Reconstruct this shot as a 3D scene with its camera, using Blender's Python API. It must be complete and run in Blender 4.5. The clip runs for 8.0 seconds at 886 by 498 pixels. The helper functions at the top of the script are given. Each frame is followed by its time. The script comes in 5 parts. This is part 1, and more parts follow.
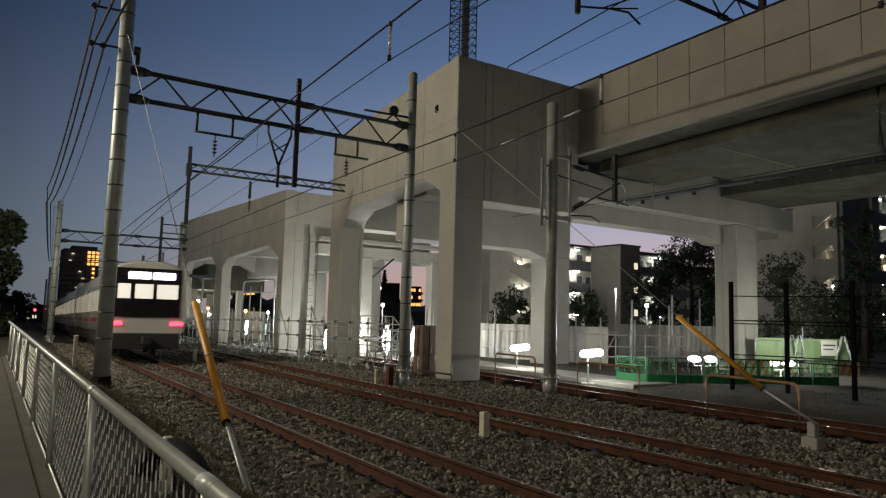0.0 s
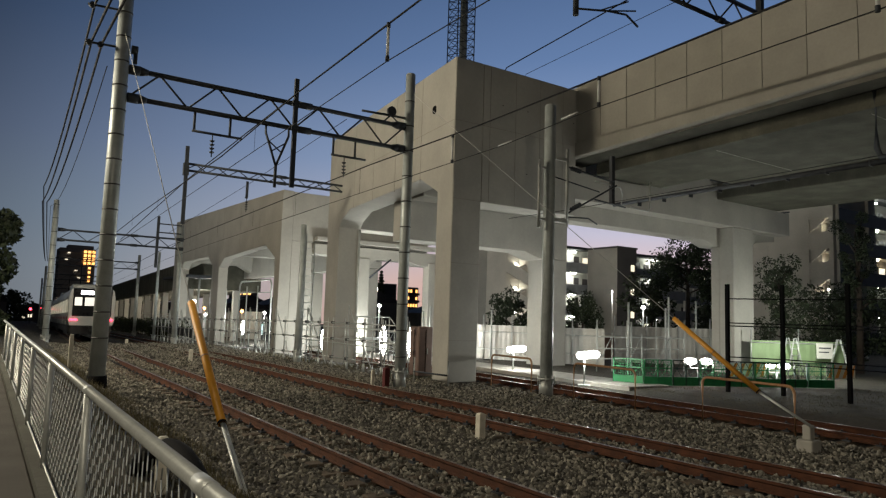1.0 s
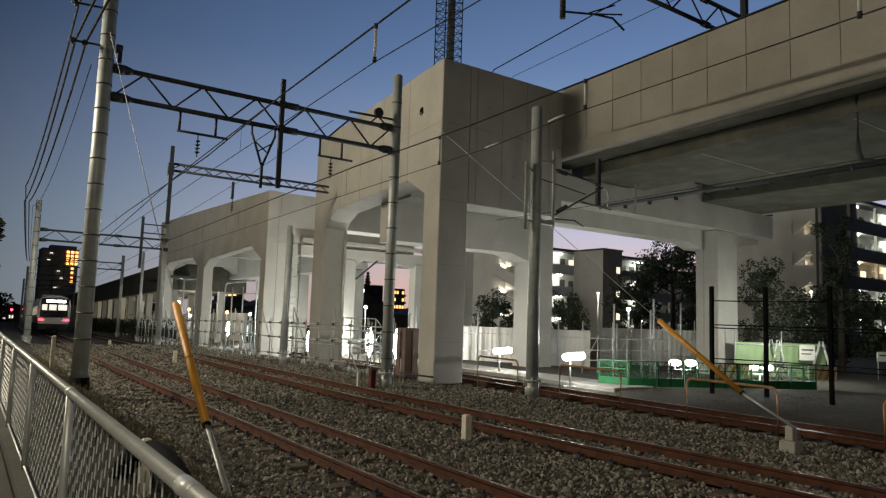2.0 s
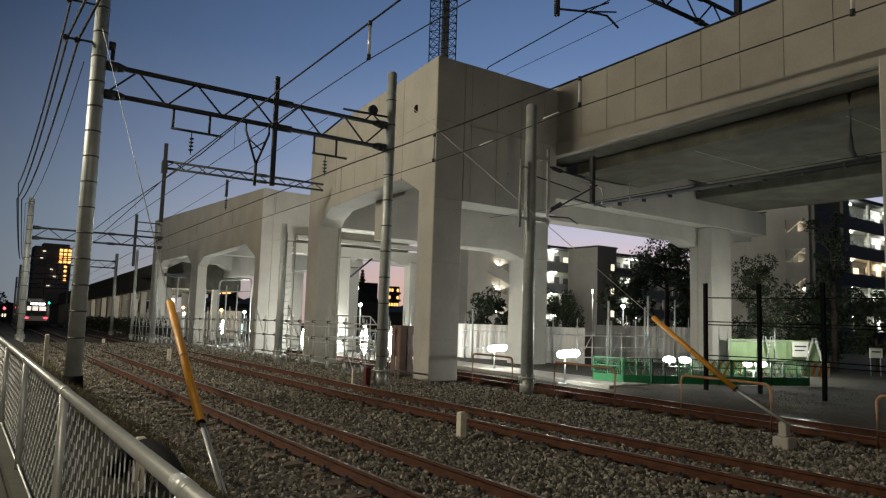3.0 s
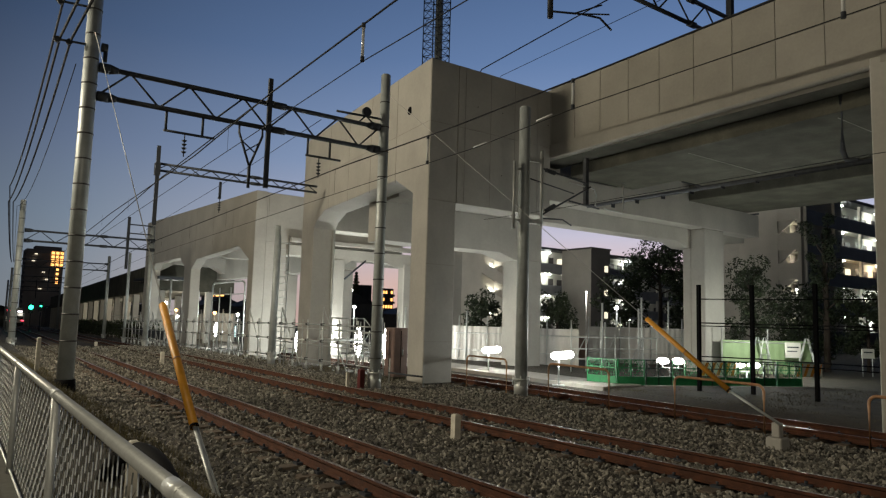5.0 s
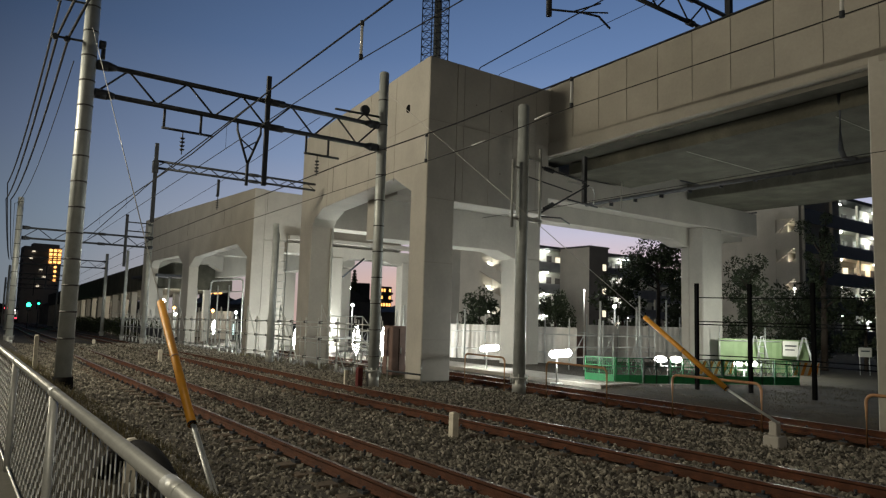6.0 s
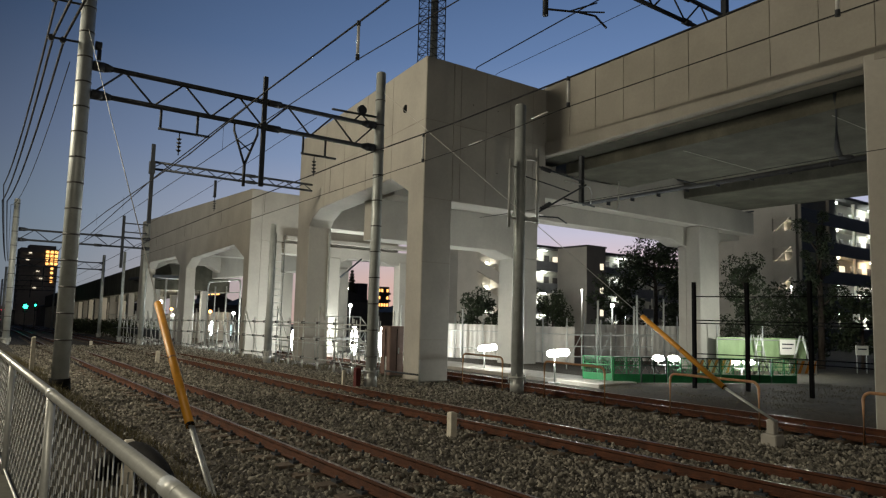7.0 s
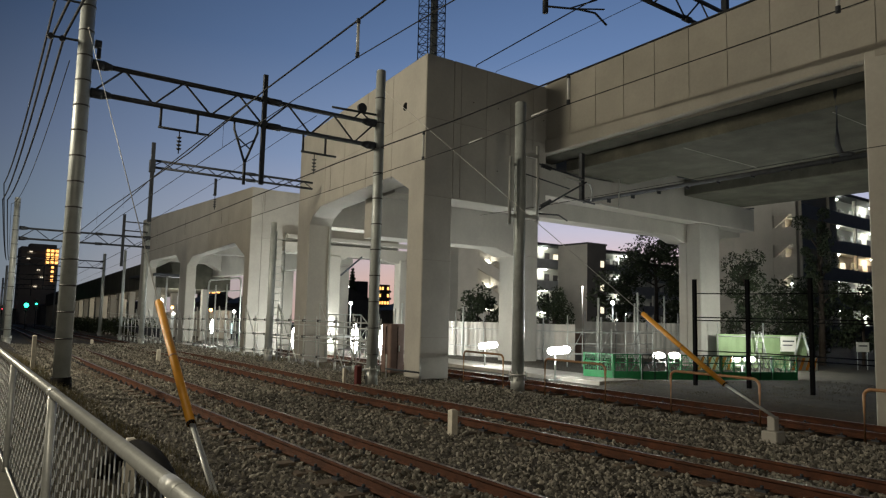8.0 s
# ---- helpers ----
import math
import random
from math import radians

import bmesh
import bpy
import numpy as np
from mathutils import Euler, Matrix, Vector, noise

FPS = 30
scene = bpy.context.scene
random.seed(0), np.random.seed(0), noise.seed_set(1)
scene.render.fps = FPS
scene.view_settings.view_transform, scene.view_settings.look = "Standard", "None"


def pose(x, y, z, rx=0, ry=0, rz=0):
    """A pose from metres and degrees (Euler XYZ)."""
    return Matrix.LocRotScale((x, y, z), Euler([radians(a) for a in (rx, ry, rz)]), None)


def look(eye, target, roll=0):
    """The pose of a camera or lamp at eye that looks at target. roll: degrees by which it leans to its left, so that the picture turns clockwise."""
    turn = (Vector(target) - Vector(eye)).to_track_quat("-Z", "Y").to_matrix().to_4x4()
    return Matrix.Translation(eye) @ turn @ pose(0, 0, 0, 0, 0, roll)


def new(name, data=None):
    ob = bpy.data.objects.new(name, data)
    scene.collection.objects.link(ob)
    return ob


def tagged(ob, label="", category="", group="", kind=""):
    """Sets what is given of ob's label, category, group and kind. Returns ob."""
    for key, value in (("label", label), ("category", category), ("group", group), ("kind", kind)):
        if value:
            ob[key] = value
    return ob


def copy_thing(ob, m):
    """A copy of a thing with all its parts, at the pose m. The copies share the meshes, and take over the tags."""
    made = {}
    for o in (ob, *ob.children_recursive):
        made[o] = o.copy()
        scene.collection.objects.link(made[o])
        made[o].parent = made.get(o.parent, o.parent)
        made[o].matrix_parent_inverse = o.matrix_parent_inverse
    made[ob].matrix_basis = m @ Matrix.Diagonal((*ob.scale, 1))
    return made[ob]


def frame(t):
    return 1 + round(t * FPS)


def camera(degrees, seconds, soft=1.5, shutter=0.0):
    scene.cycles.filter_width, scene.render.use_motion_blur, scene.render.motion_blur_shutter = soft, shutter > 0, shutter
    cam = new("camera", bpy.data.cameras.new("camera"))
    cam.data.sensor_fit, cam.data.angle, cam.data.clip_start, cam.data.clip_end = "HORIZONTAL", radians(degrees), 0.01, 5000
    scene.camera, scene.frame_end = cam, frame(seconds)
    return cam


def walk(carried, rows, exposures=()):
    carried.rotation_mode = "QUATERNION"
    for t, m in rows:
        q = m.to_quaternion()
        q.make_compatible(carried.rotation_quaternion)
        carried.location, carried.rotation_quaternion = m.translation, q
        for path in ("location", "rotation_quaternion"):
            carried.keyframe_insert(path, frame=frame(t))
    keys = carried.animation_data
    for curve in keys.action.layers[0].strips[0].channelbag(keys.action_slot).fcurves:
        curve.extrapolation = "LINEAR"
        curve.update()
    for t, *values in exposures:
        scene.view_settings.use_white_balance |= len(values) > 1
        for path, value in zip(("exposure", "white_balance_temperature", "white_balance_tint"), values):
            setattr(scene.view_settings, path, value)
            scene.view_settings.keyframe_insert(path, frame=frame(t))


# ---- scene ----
EYE = (0.0, 0.0, 2.15)
PATH = [(0.0, 95.50, -1.53, -33.76), (0.5, 95.62, -1.73, -34.26), (1.0, 95.60, -1.81, -34.04),
        (1.5, 95.81, -1.87, -34.64), (3.0, 95.57, -1.76, -35.61), (3.5, 95.85, -1.59, -35.69),
        (4.0, 95.82, -1.57, -35.85), (4.5, 95.82, -1.56, -36.00), (6.0, 95.60, -1.69, -36.26),
        (6.5, 95.70, -1.60, -36.35), (7.0, 95.60, -1.44, -36.45), (7.5, 95.46, -1.42, -36.52),
        (8.0, 95.41, -1.30, -36.40)]
cam = camera(66, 8.0, soft=1.25, shutter=0.5)
walk(cam, [(t, pose(*EYE, rx, ry, rz)) for t, rx, ry, rz in PATH],
     exposures=[(0.0, -0.33), (0.6, -0.04), (1.2, 0.07), (8.0, 0.07)])

# ---------------------------------------------------------------- light
world = bpy.data.worlds.new("dusk")
scene.world = world
world.use_nodes = True
wn, wl = world.node_tree.nodes, world.node_tree.links
way = wn.new("ShaderNodeTexCoord")
axes = wn.new("ShaderNodeSeparateXYZ")
wl.new(way.outputs["Generated"], axes.inputs[0])


def sky_grade(stops):
    grade = wn.new("ShaderNodeValToRGB")
    wl.new(axes.outputs["Z"], grade.inputs["Fac"])
    while len(grade.color_ramp.elements) < len(stops):
        grade.color_ramp.elements.new(0.5)
    for element, (at, colour) in zip(grade.color_ramp.elements, stops):
        element.position, element.color = at, (*colour, 1)
    return grade


UPPER = [(0.22, (0.20, 0.27, 0.42)), (0.36, (0.10, 0.165, 0.31)), (0.55, (0.042, 0.085, 0.19)), (1.0, (0.02, 0.04, 0.10))]
warm = sky_grade([(0.0, (0.56, 0.33, 0.26)), (0.05, (0.54, 0.37, 0.33)), (0.12, (0.40, 0.38, 0.46))] + UPPER)
cool = sky_grade([(0.0, (0.36, 0.40, 0.45)), (0.05, (0.34, 0.40, 0.47)), (0.12, (0.28, 0.36, 0.47))] + UPPER)
# the afterglow lies ahead and to the right; the sky darkens away from it
side = wn.new("ShaderNodeVectorMath")
side.operation = "DOT_PRODUCT"
wl.new(way.outputs["Generated"], side.inputs[0])
side.inputs[1].default_value = (0.85, 0.53, 0.0)
glow = wn.new("ShaderNodeMapRange")
glow.inputs["From Min"].default_value, glow.inputs["From Max"].default_value = 0.35, 1.0
glow.inputs["To Min"].default_value, glow.inputs["To Max"].default_value = 0.03, 1.40
wl.new(side.outputs["Value"], glow.inputs["Value"])
near_sun = wn.new("ShaderNodeMapRange")
near_sun.inputs["From Min"].default_value, near_sun.inputs["From Max"].default_value = 0.62, 0.92
wl.new(side.outputs["Value"], near_sun.inputs["Value"])
tint = wn.new("ShaderNodeMix")
tint.data_type = "RGBA"
wl.new(near_sun.outputs["Result"], tint.inputs["Factor"])
wl.new(cool.outputs["Color"], tint.inputs["A"])
wl.new(warm.outputs["Color"], tint.inputs["B"])
wl.new(tint.outputs["Result"], wn["Background"].inputs[0])
wl.new(glow.outputs["Result"], wn["Background"].inputs[1])


def lamp(name, kind, place, power, colour, size=0.3, target=None):
    data = bpy.data.lights.new(name, kind)
    data.energy, data.color = power, colour
    if kind == "AREA":
        data.size = size
    else:
        data.shadow_soft_size = size
    ob = new(name, data)
    ob.matrix_world = look(place, target) if target else Matrix.Translation(place)
    return ob


STREET = (1.0, 0.885, 0.66)
WHITE = (0.95, 1.0, 0.93)
# unseen lamps added beside the line, and two inferred street lamps behind
for place, power, size in (((-8.0, 23.5, 11.5), 11000, 2.2), ((-2.4, 1.0, 5.6), 430, 0.3), ((-6.0, -18.0, 9.0), 2200, 0.4)):
    lamp("unseen_lamp", "POINT", place, power, STREET, size)
lamp("unseen_lamp", "POINT", (-8.0, 54.0, 10.0), 2600, (0.98, 0.97, 0.90), 1.5)

# ---------------------------------------------------------------- materials
def material(name, base, rough=0.8, metal=0.0, vary=0.25, scale=3.0, fine=40.0, bump=0.3, dark=None, island=0.0, each=0.0, streak=0.0, emit=None, power=0.0):
    """Base colour varied at two scales, with fine relief; island and each vary it from piece to piece."""
    m = bpy.data.materials.new(name)
    m.use_nodes = True
    n, l = m.node_tree.nodes, m.node_tree.links
    b = n["Principled BSDF"]
    b.inputs["Roughness"].default_value, b.inputs["Metallic"].default_value = rough, metal
    co = n.new("ShaderNodeTexCoord")
    big = n.new("ShaderNodeTexNoise")
    big.inputs["Scale"].default_value, big.inputs["Detail"].default_value = scale, 6
    small = n.new("ShaderNodeTexNoise")
    small.inputs["Scale"].default_value, small.inputs["Detail"].default_value = fine, 4
    l.new(co.outputs["Object"], big.inputs["Vector"])
    l.new(co.outputs["Object"], small.inputs["Vector"])
    mix = n.new("ShaderNodeMix")
    mix.data_type = "RGBA"
    ramp = n.new("ShaderNodeMapRange")
    ramp.inputs["From Min"].default_value, ramp.inputs["From Max"].default_value = 0.35, 0.68
    l.new(big.outputs["Fac"], ramp.inputs["Value"])
    l.new(ramp.outputs["Result"], mix.inputs["Factor"])
    low = dark or tuple(c * (1 - vary) for c in base)
    mix.inputs["A"].default_value, mix.inputs["B"].default_value = (*low, 1), (*base, 1)
    hsv = n.new("ShaderNodeHueSaturation")
    l.new(mix.outputs["Result"], hsv.inputs["Color"])
    grain = n.new("ShaderNodeMapRange")
    grain.inputs["To Min"].default_value, grain.inputs["To Max"].default_value = 1 - vary * 0.6, 1 + vary * 0.6
    l.new(small.outputs["Fac"], grain.inputs["Value"])
    value = grain.outputs["Result"]
    if island or each:
        src = n.new("ShaderNodeNewGeometry" if island else "ShaderNodeObjectInfo")
        spread = n.new("ShaderNodeMapRange")
        k = island or each
        spread.inputs["To Min"].default_value, spread.inputs["To Max"].default_value = 1 - k, 1 + k
        l.new(src.outputs["Random Per Island" if island else "Random"], spread.inputs["Value"])
        mul = n.new("ShaderNodeMath")
        mul.operation = "MULTIPLY"
        l.new(value, mul.inputs[0])
        l.new(spread.outputs["Result"], mul.inputs[1])
        value = mul.outputs[0]
    l.new(value, hsv.inputs["Value"])
    colour = hsv.outputs["Color"]
    if streak:
        # rain streaks: noise drawn out along z, and blotches
        mp = n.new("ShaderNodeMapping")
        mp.inputs["Scale"].default_value = (1.0, 1.0, 0.3)
        l.new(co.outputs["Object"], mp.inputs["Vector"])
        st = n.new("ShaderNodeTexNoise")
        st.inputs["Scale"].default_value, st.inputs["Detail"].default_value, st.inputs["Roughness"].default_value = 1.0, 7, 0.6
        l.new(mp.outputs["Vector"], st.inputs["Vector"])
        sr = n.new("ShaderNodeMapRange")
        sr.inputs["From Min"].default_value, sr.inputs["From Max"].default_value = 0.42, 0.66
        sr.inputs["To Min"].default_value, sr.inputs["To Max"].default_value = 0.0, streak
        l.new(st.outputs["Fac"], sr.inputs["Value"])
        wash = n.new("ShaderNodeMix")
        wash.data_type = "RGBA"
        l.new(sr.outputs["Result"], wash.inputs["Factor"])
        l.new(colour, wash.inputs["A"])
        wash.inputs["B"].default_value = (base[0] * 0.45, base[1] * 0.44, base[2] * 0.42, 1)
        colour = wash.outputs["Result"]
    l.new(colour, b.inputs["Base Color"])
    if bump:
        bp = n.new("ShaderNodeBump")
        bp.inputs["Strength"].default_value, bp.inputs["Distance"].default_value = bump, 0.02
        l.new(small.outputs["Fac"], bp.inputs["Height"])
        l.new(bp.outputs["Normal"], b.inputs["Normal"])
    if emit:
        b.inputs["Emission Color"].default_value = (*emit, 1)
        b.inputs["Emission Strength"].default_value = power
    return m


CONCRETE = material("concrete", (0.43, 0.415, 0.38), 0.85, vary=0.15, scale=0.7, fine=9, bump=0.15, streak=0.10)
FORM = material("form_joint_concrete", (0.32, 0.305, 0.27), 0.9, vary=0.2, scale=3, fine=14, bump=0.2)
# weathered concrete, with the shade of the undersides darkened into its colour
CONCRETE_OLD_SHADED = material("weathered_shaded_concrete", (0.11, 0.108, 0.085), 0.9, vary=0.45, scale=1.2, fine=14, bump=0.3, streak=0.5)
SLEEPER = material("sleeper_concrete", (0.14, 0.108, 0.08), 0.9, vary=0.35, scale=4, fine=30, bump=0.4, each=0.2)
STONE = material("ballast_stone", (0.245, 0.23, 0.195), 0.8, vary=0.3, scale=6, fine=60, bump=0.5, island=0.8)
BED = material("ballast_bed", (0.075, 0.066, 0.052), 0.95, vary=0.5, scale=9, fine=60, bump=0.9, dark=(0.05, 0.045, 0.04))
EARTH = material("trodden_earth", (0.062, 0.052, 0.036), 0.95, vary=0.5, scale=2.2, fine=45, bump=0.9)
PAVING = material("pavement_asphalt", (0.085, 0.075, 0.065), 0.9, vary=0.25, scale=2, fine=80, bump=0.4)
RUST = material("rusty_rail", (0.095, 0.031, 0.012), 0.9, vary=0.45, scale=5, fine=50, bump=0.4)
SHINE = material("polished_railhead", (0.36, 0.29, 0.24), 0.36, 1.0, vary=0.15, scale=4, fine=60, bump=0.05)
GALV = material("galvanised_steel", (0.52, 0.54, 0.53), 0.4, 0.3, vary=0.2, scale=5, fine=45, bump=0.08)
POLE = material("steel_pole", (0.47, 0.51, 0.51), 0.45, 0.2, vary=0.25, scale=3, fine=30, bump=0.1)
BAND = material("pole_band", (0.10, 0.10, 0.10), 0.6, 0.5, bump=0.1)
DARK = material("dark_steel", (0.042, 0.049, 0.062), 0.65, 0.15, vary=0.3, scale=6, bump=0.1)
WIRE = material("wire", (0.009, 0.01, 0.013), 0.9, 0.0, bump=0)
PALE_WIRE = material("pale_wire", (0.62, 0.62, 0.6), 0.45, 0.1, bump=0)
YELLOW = material("yellow_plastic", (0.72, 0.33, 0.03), 0.45, vary=0.15, scale=8, fine=60, bump=0.05)
ORANGE_PIPE = material("faded_orange_paint", (0.42, 0.22, 0.10), 0.6, vary=0.3, scale=8, bump=0.1)
PORCELAIN = material("white_insulator", (0.8, 0.82, 0.82), 0.2, bump=0)
WHITE_POST = material("white_post_paint", (0.72, 0.68, 0.58), 0.7, vary=0.2, scale=8, bump=0.1)
RED = material("red_paint", (0.12, 0.02, 0.02), 0.6, vary=0.2)
BLACK = material("black_rubber", (0.006, 0.006, 0.0065), 0.85, vary=0.3, bump=0.1)
BLACK.node_tree.nodes["Principled BSDF"].inputs["Specular IOR Level"].default_value = 0.08

# ---------------------------------------------------------------- mesh helpers
def box(bm, x0, y0, z0, x1, y1, z1):
    v = [bm.verts.new((x, y, z)) for z in (z0, z1) for y in (y0, y1) for x in (x0, x1)]
    for f in ((0, 2, 3, 1), (4, 5, 7, 6), (0, 1, 5, 4), (2, 6, 7, 3), (0, 4, 6, 2), (1, 3, 7, 5)):
        bm.faces.new([v[i] for i in f])
    return v


def tube(bm, p, q, r0, r1=None, sides=10):
    p, q = Vector(p), Vector(q)
    r1 = r0 if r1 is None else r1
    m = (q - p).to_track_quat("Z", "Y").to_matrix()
    rings = []
    for c, r in ((p, r0), (q, r1)):
        rings.append([bm.verts.new(c + m @ Vector((r * math.cos(2 * math.pi * i / sides), r * math.sin(2 * math.pi * i / sides), 0))) for i in range(sides)])
    for i in range(sides):
        f = bm.faces.new((rings[0][i], rings[0][(i + 1) % sides], rings[1][(i + 1) % sides], rings[1][i]))
        f.smooth = True
    bm.faces.new(rings[0][::-1])
    bm.faces.new(rings[1])


def path_tube(bm, points, r, sides=6):
    """One continuous round tube along the points."""
    points = [Vector(p) for p in points]
    rings = []
    for i, p in enumerate(points):
        d = points[min(i + 1, len(points) - 1)] - points[max(i - 1, 0)]
        m = d.to_track_quat("Z", "Y").to_matrix()
        rings.append([bm.verts.new(p + m @ Vector((r * math.cos(2 * math.pi * k / sides), r * math.sin(2 * math.pi * k / sides), 0))) for k in range(sides)])
    for a, b in zip(rings, rings[1:]):
        for k in range(sides):
            f = bm.faces.new((a[k], a[(k + 1) % sides], b[(k + 1) % sides], b[k]))
            f.smooth = True
    bm.faces.new(rings[0][::-1])
    bm.faces.new(rings[-1])


def prism(bm, outline, place, u, v, depth):
    """An outline of (a, b) in the plane of u and v at place, drawn out along depth."""
    place, u, v, depth = Vector(place), Vector(u), Vector(v), Vector(depth)
    a = [bm.verts.new(place + u * s + v * t) for s, t in outline]
    b = [bm.verts.new(place + u * s + v * t + depth) for s, t in outline]
    n = len(outline)
    bm.faces.new(a[::-1])
    bm.faces.new(b)
    for i in range(n):
        bm.faces.new((a[i], a[(i + 1) % n], b[(i + 1) % n], b[i]))


def ball(bm, c, r, sub=2, squash=(1, 1, 1)):
    bmesh.ops.create_icosphere(bm, subdivisions=sub, radius=r, matrix=Matrix.Translation(c) @ Matrix.Diagonal((*squash, 1)))


def finish(bm, bevel=0.0):
    bmesh.ops.recalc_face_normals(bm, faces=bm.faces)
    if bevel:
        bmesh.ops.bevel(bm, geom=bm.edges[:], offset=bevel, segments=1, affect="EDGES", clamp_overlap=True)
    return bm


def part(name, bm, mat, parent=None, label="", bevel=0.0, at=None):
    if at:
        bmesh.ops.translate(bm, verts=bm.verts, vec=Vector(at))
    me = bpy.data.meshes.new(name)
    finish(bm, bevel).to_mesh(me)
    bm.free()
    me.materials.append(mat)
    ob = new(name, me)
    if parent:
        ob.parent = parent
    if label:
        ob["label"] = label
    return ob


def thing(name, place, label, category, group="", kind="", turn=0.0):
    ob = new(name)
    ob.matrix_basis = pose(*place, 0, 0, turn)
    return tagged(ob, label, category, group, kind)


def made(draw, *args, **kw):
    bm = bmesh.new()
    draw(bm, *args, **kw)
    return bm


def boxes(*rows):
    bm = bmesh.new()
    for r in rows:
        box(bm, *r)
    return bm


def tubes(*rows, sides=10):
    bm = bmesh.new()
    for r in rows:
        tube(bm, *r, sides=sides)
    return bm


def wire_through(name, points, r, mat, label, category="cable", steps=8, sag=0.0):
    pts = []
    for p, q in zip(points, points[1:]):
        p, q = Vector(p), Vector(q)
        for i in range(steps):
            s = i / steps
            w = p.lerp(q, s)
            w.z -= sag * 4 * s * (1 - s)
            pts.append(w)
    pts.append(Vector(points[-1]))
    bm = bmesh.new()
    path_tube(bm, pts, r, 5)
    return tagged(part(name, bm, mat), label, category)


# ---------------------------------------------------------------- ground, tracks
def fall(y):
    """The line drops gently beyond 24 m."""
    return -0.0177 * max(0.0, y - 24.0) ** 2 / (max(0.0, y - 24.0) + 5.0)


def bend(y):
    """The line bears right beyond 24 m."""
    return 0.052 * max(0.0, y - 24.0) ** 2 / (max(0.0, y - 24.0) + 5.0)


def stray(y):
    """The far track bears off to the right as it nears the camera."""
    u = max(0.0, 18.0 - y)
    return 0.05 * u * u / (u + 3.0) - 0.10


def bank(x, y):
    """Height of the ground: a raised pavement on one side, the flat track bed, a lower third track."""
    def ease(a, b, s):
        s = min(1.0, max(0.0, s))
        return a + (b - a) * s * s * (3 - 2 * s)
    if x < 3.4:
        h = ease(0.5, -0.05, (x - 1.6) / 1.7)
    elif x < 13.6:
        h = -0.05
    elif x < 15.2:
        h = ease(-0.05, -0.32, (x - 13.6) / 1.2)
    elif x < 18.2:
        h = ease(-0.32, -0.05, (x - 17.2) / 1.0)
    else:
        h = -0.05
    return h


def ground():
    xs = [-900, -300, -100, -40, -15, -6, -2, 0, 1.0, 1.3] + [1.6 + 0.2 * i for i in range(10)] + [4, 6, 8, 10, 12, 13, 13.6, 13.9, 14.2, 14.5, 14.8, 15.2, 16, 17.2, 17.5, 17.8, 18.2, 20, 25, 32, 45, 70, 120, 250, 500, 1200]
    ys = [-600, -200, -60, -20, -8, -3] + [1.5 * i for i in range(30)] + [46 + 6 * i for i in range(20)] + [170, 190, 220, 260, 320, 420, 600, 900, 1500]
    bm = bmesh.new()
    rows = [[bm.verts.new((x + bend(y), y, bank(x, y) + fall(y))) for x in xs] for y in ys]
    for a, b in zip(rows, rows[1:]):
        for i in range(len(xs) - 1):
            f = bm.faces.new((a[i], a[i + 1], b[i + 1], b[i]))
            f.smooth = True
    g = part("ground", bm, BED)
    tagged(g, "grey crushed-stone track bed and dark trodden ground", "ground", kind="structure")
    g.data.materials.append(EARTH)
    for f in g.data.polygons:
        c = f.center
        if c.x - bend(c.y) < 2.0 or c.x - bend(c.y) > 18.0:
            f.material_index = 1


ground()
RAIL = [(-0.0635, 0), (0.0635, 0), (0.0635, 0.012), (0.012, 0.03), (0.008, 0.10), (0.033, 0.118), (0.033, 0.150), (0.026, 0.155), (-0.026, 0.155), (-0.033, 0.150), (-0.033, 0.118), (-0.008, 0.10), (-0.012, 0.03), (-0.0635, 0.012)]


def track(name, cx, base, y0, y1, label, swing=None):
    t = thing(name, (0, 0, 0), label, "railway track", kind="structure")
    ys = [y0]
    while ys[-1] < y1:
        ys.append(ys[-1] + (3 if ys[-1] > 20 else 1.5))

    def off(y):
        return swing(y) if swing else 0.0
    for side in (-0.5665, 0.5665):
        bm = bmesh.new()
        rings = []
        for y in ys:
            rings.append([bm.verts.new((cx + side + bend(y) + off(y) + a, y, base + fall(y) + b)) for a, b in RAIL])
        for a, b in zip(rings, rings[1:]):
            for i in range(len(RAIL)):
                bm.faces.new((a[i], a[(i + 1) % len(RAIL)], b[(i + 1) % len(RAIL)], b[i]))
        r = part("rail", bm, RUST, t, "rust-brown steel rail with a polished head")
        r.data.materials.append(SHINE)
        for f in r.data.polygons:
            if f.normal.z > 0.9 and f.center.z > base + fall(f.center.y) + 0.15:
                f.material_index = 1
    sl = boxes((-1.0, -0.12, -0.16, 1.0, 0.12, -0.012))
    clip = bmesh.new()
    for s in (-0.5665, 0.5665):
        for e in (-1, 1):
            box(clip, s + e * 0.10 - 0.05, -0.075, -0.014, s + e * 0.10 + 0.05, 0.075, 0.02)
            tube(clip, (s + e * 0.10, 0, 0.02), (s + e * 0.10, 0, 0.065), 0.022, sides=6)
    first = part("sleeper", sl, SLEEPER, t, bevel=0.012)
    fast = part("fastening", clip, DARK, first, "dark steel rail fastening")
    y, n = y0 + 0.3, 0
    while y < min(y1, 80):
        if n == 0:
            ob = first
        else:
            ob = new("sleeper", first.data)
            ob.parent = t
            fo = new("fastening", fast.data)
            fo.parent = ob
            fo["label"] = "dark steel rail fastening"
        ob.matrix_basis = pose(cx + bend(y) + off(y), y, base + fall(y), 0, 0, math.degrees(math.atan((off(y - 0.5) - off(y + 0.5)))))
        y += 0.655
        n += 1
    return t


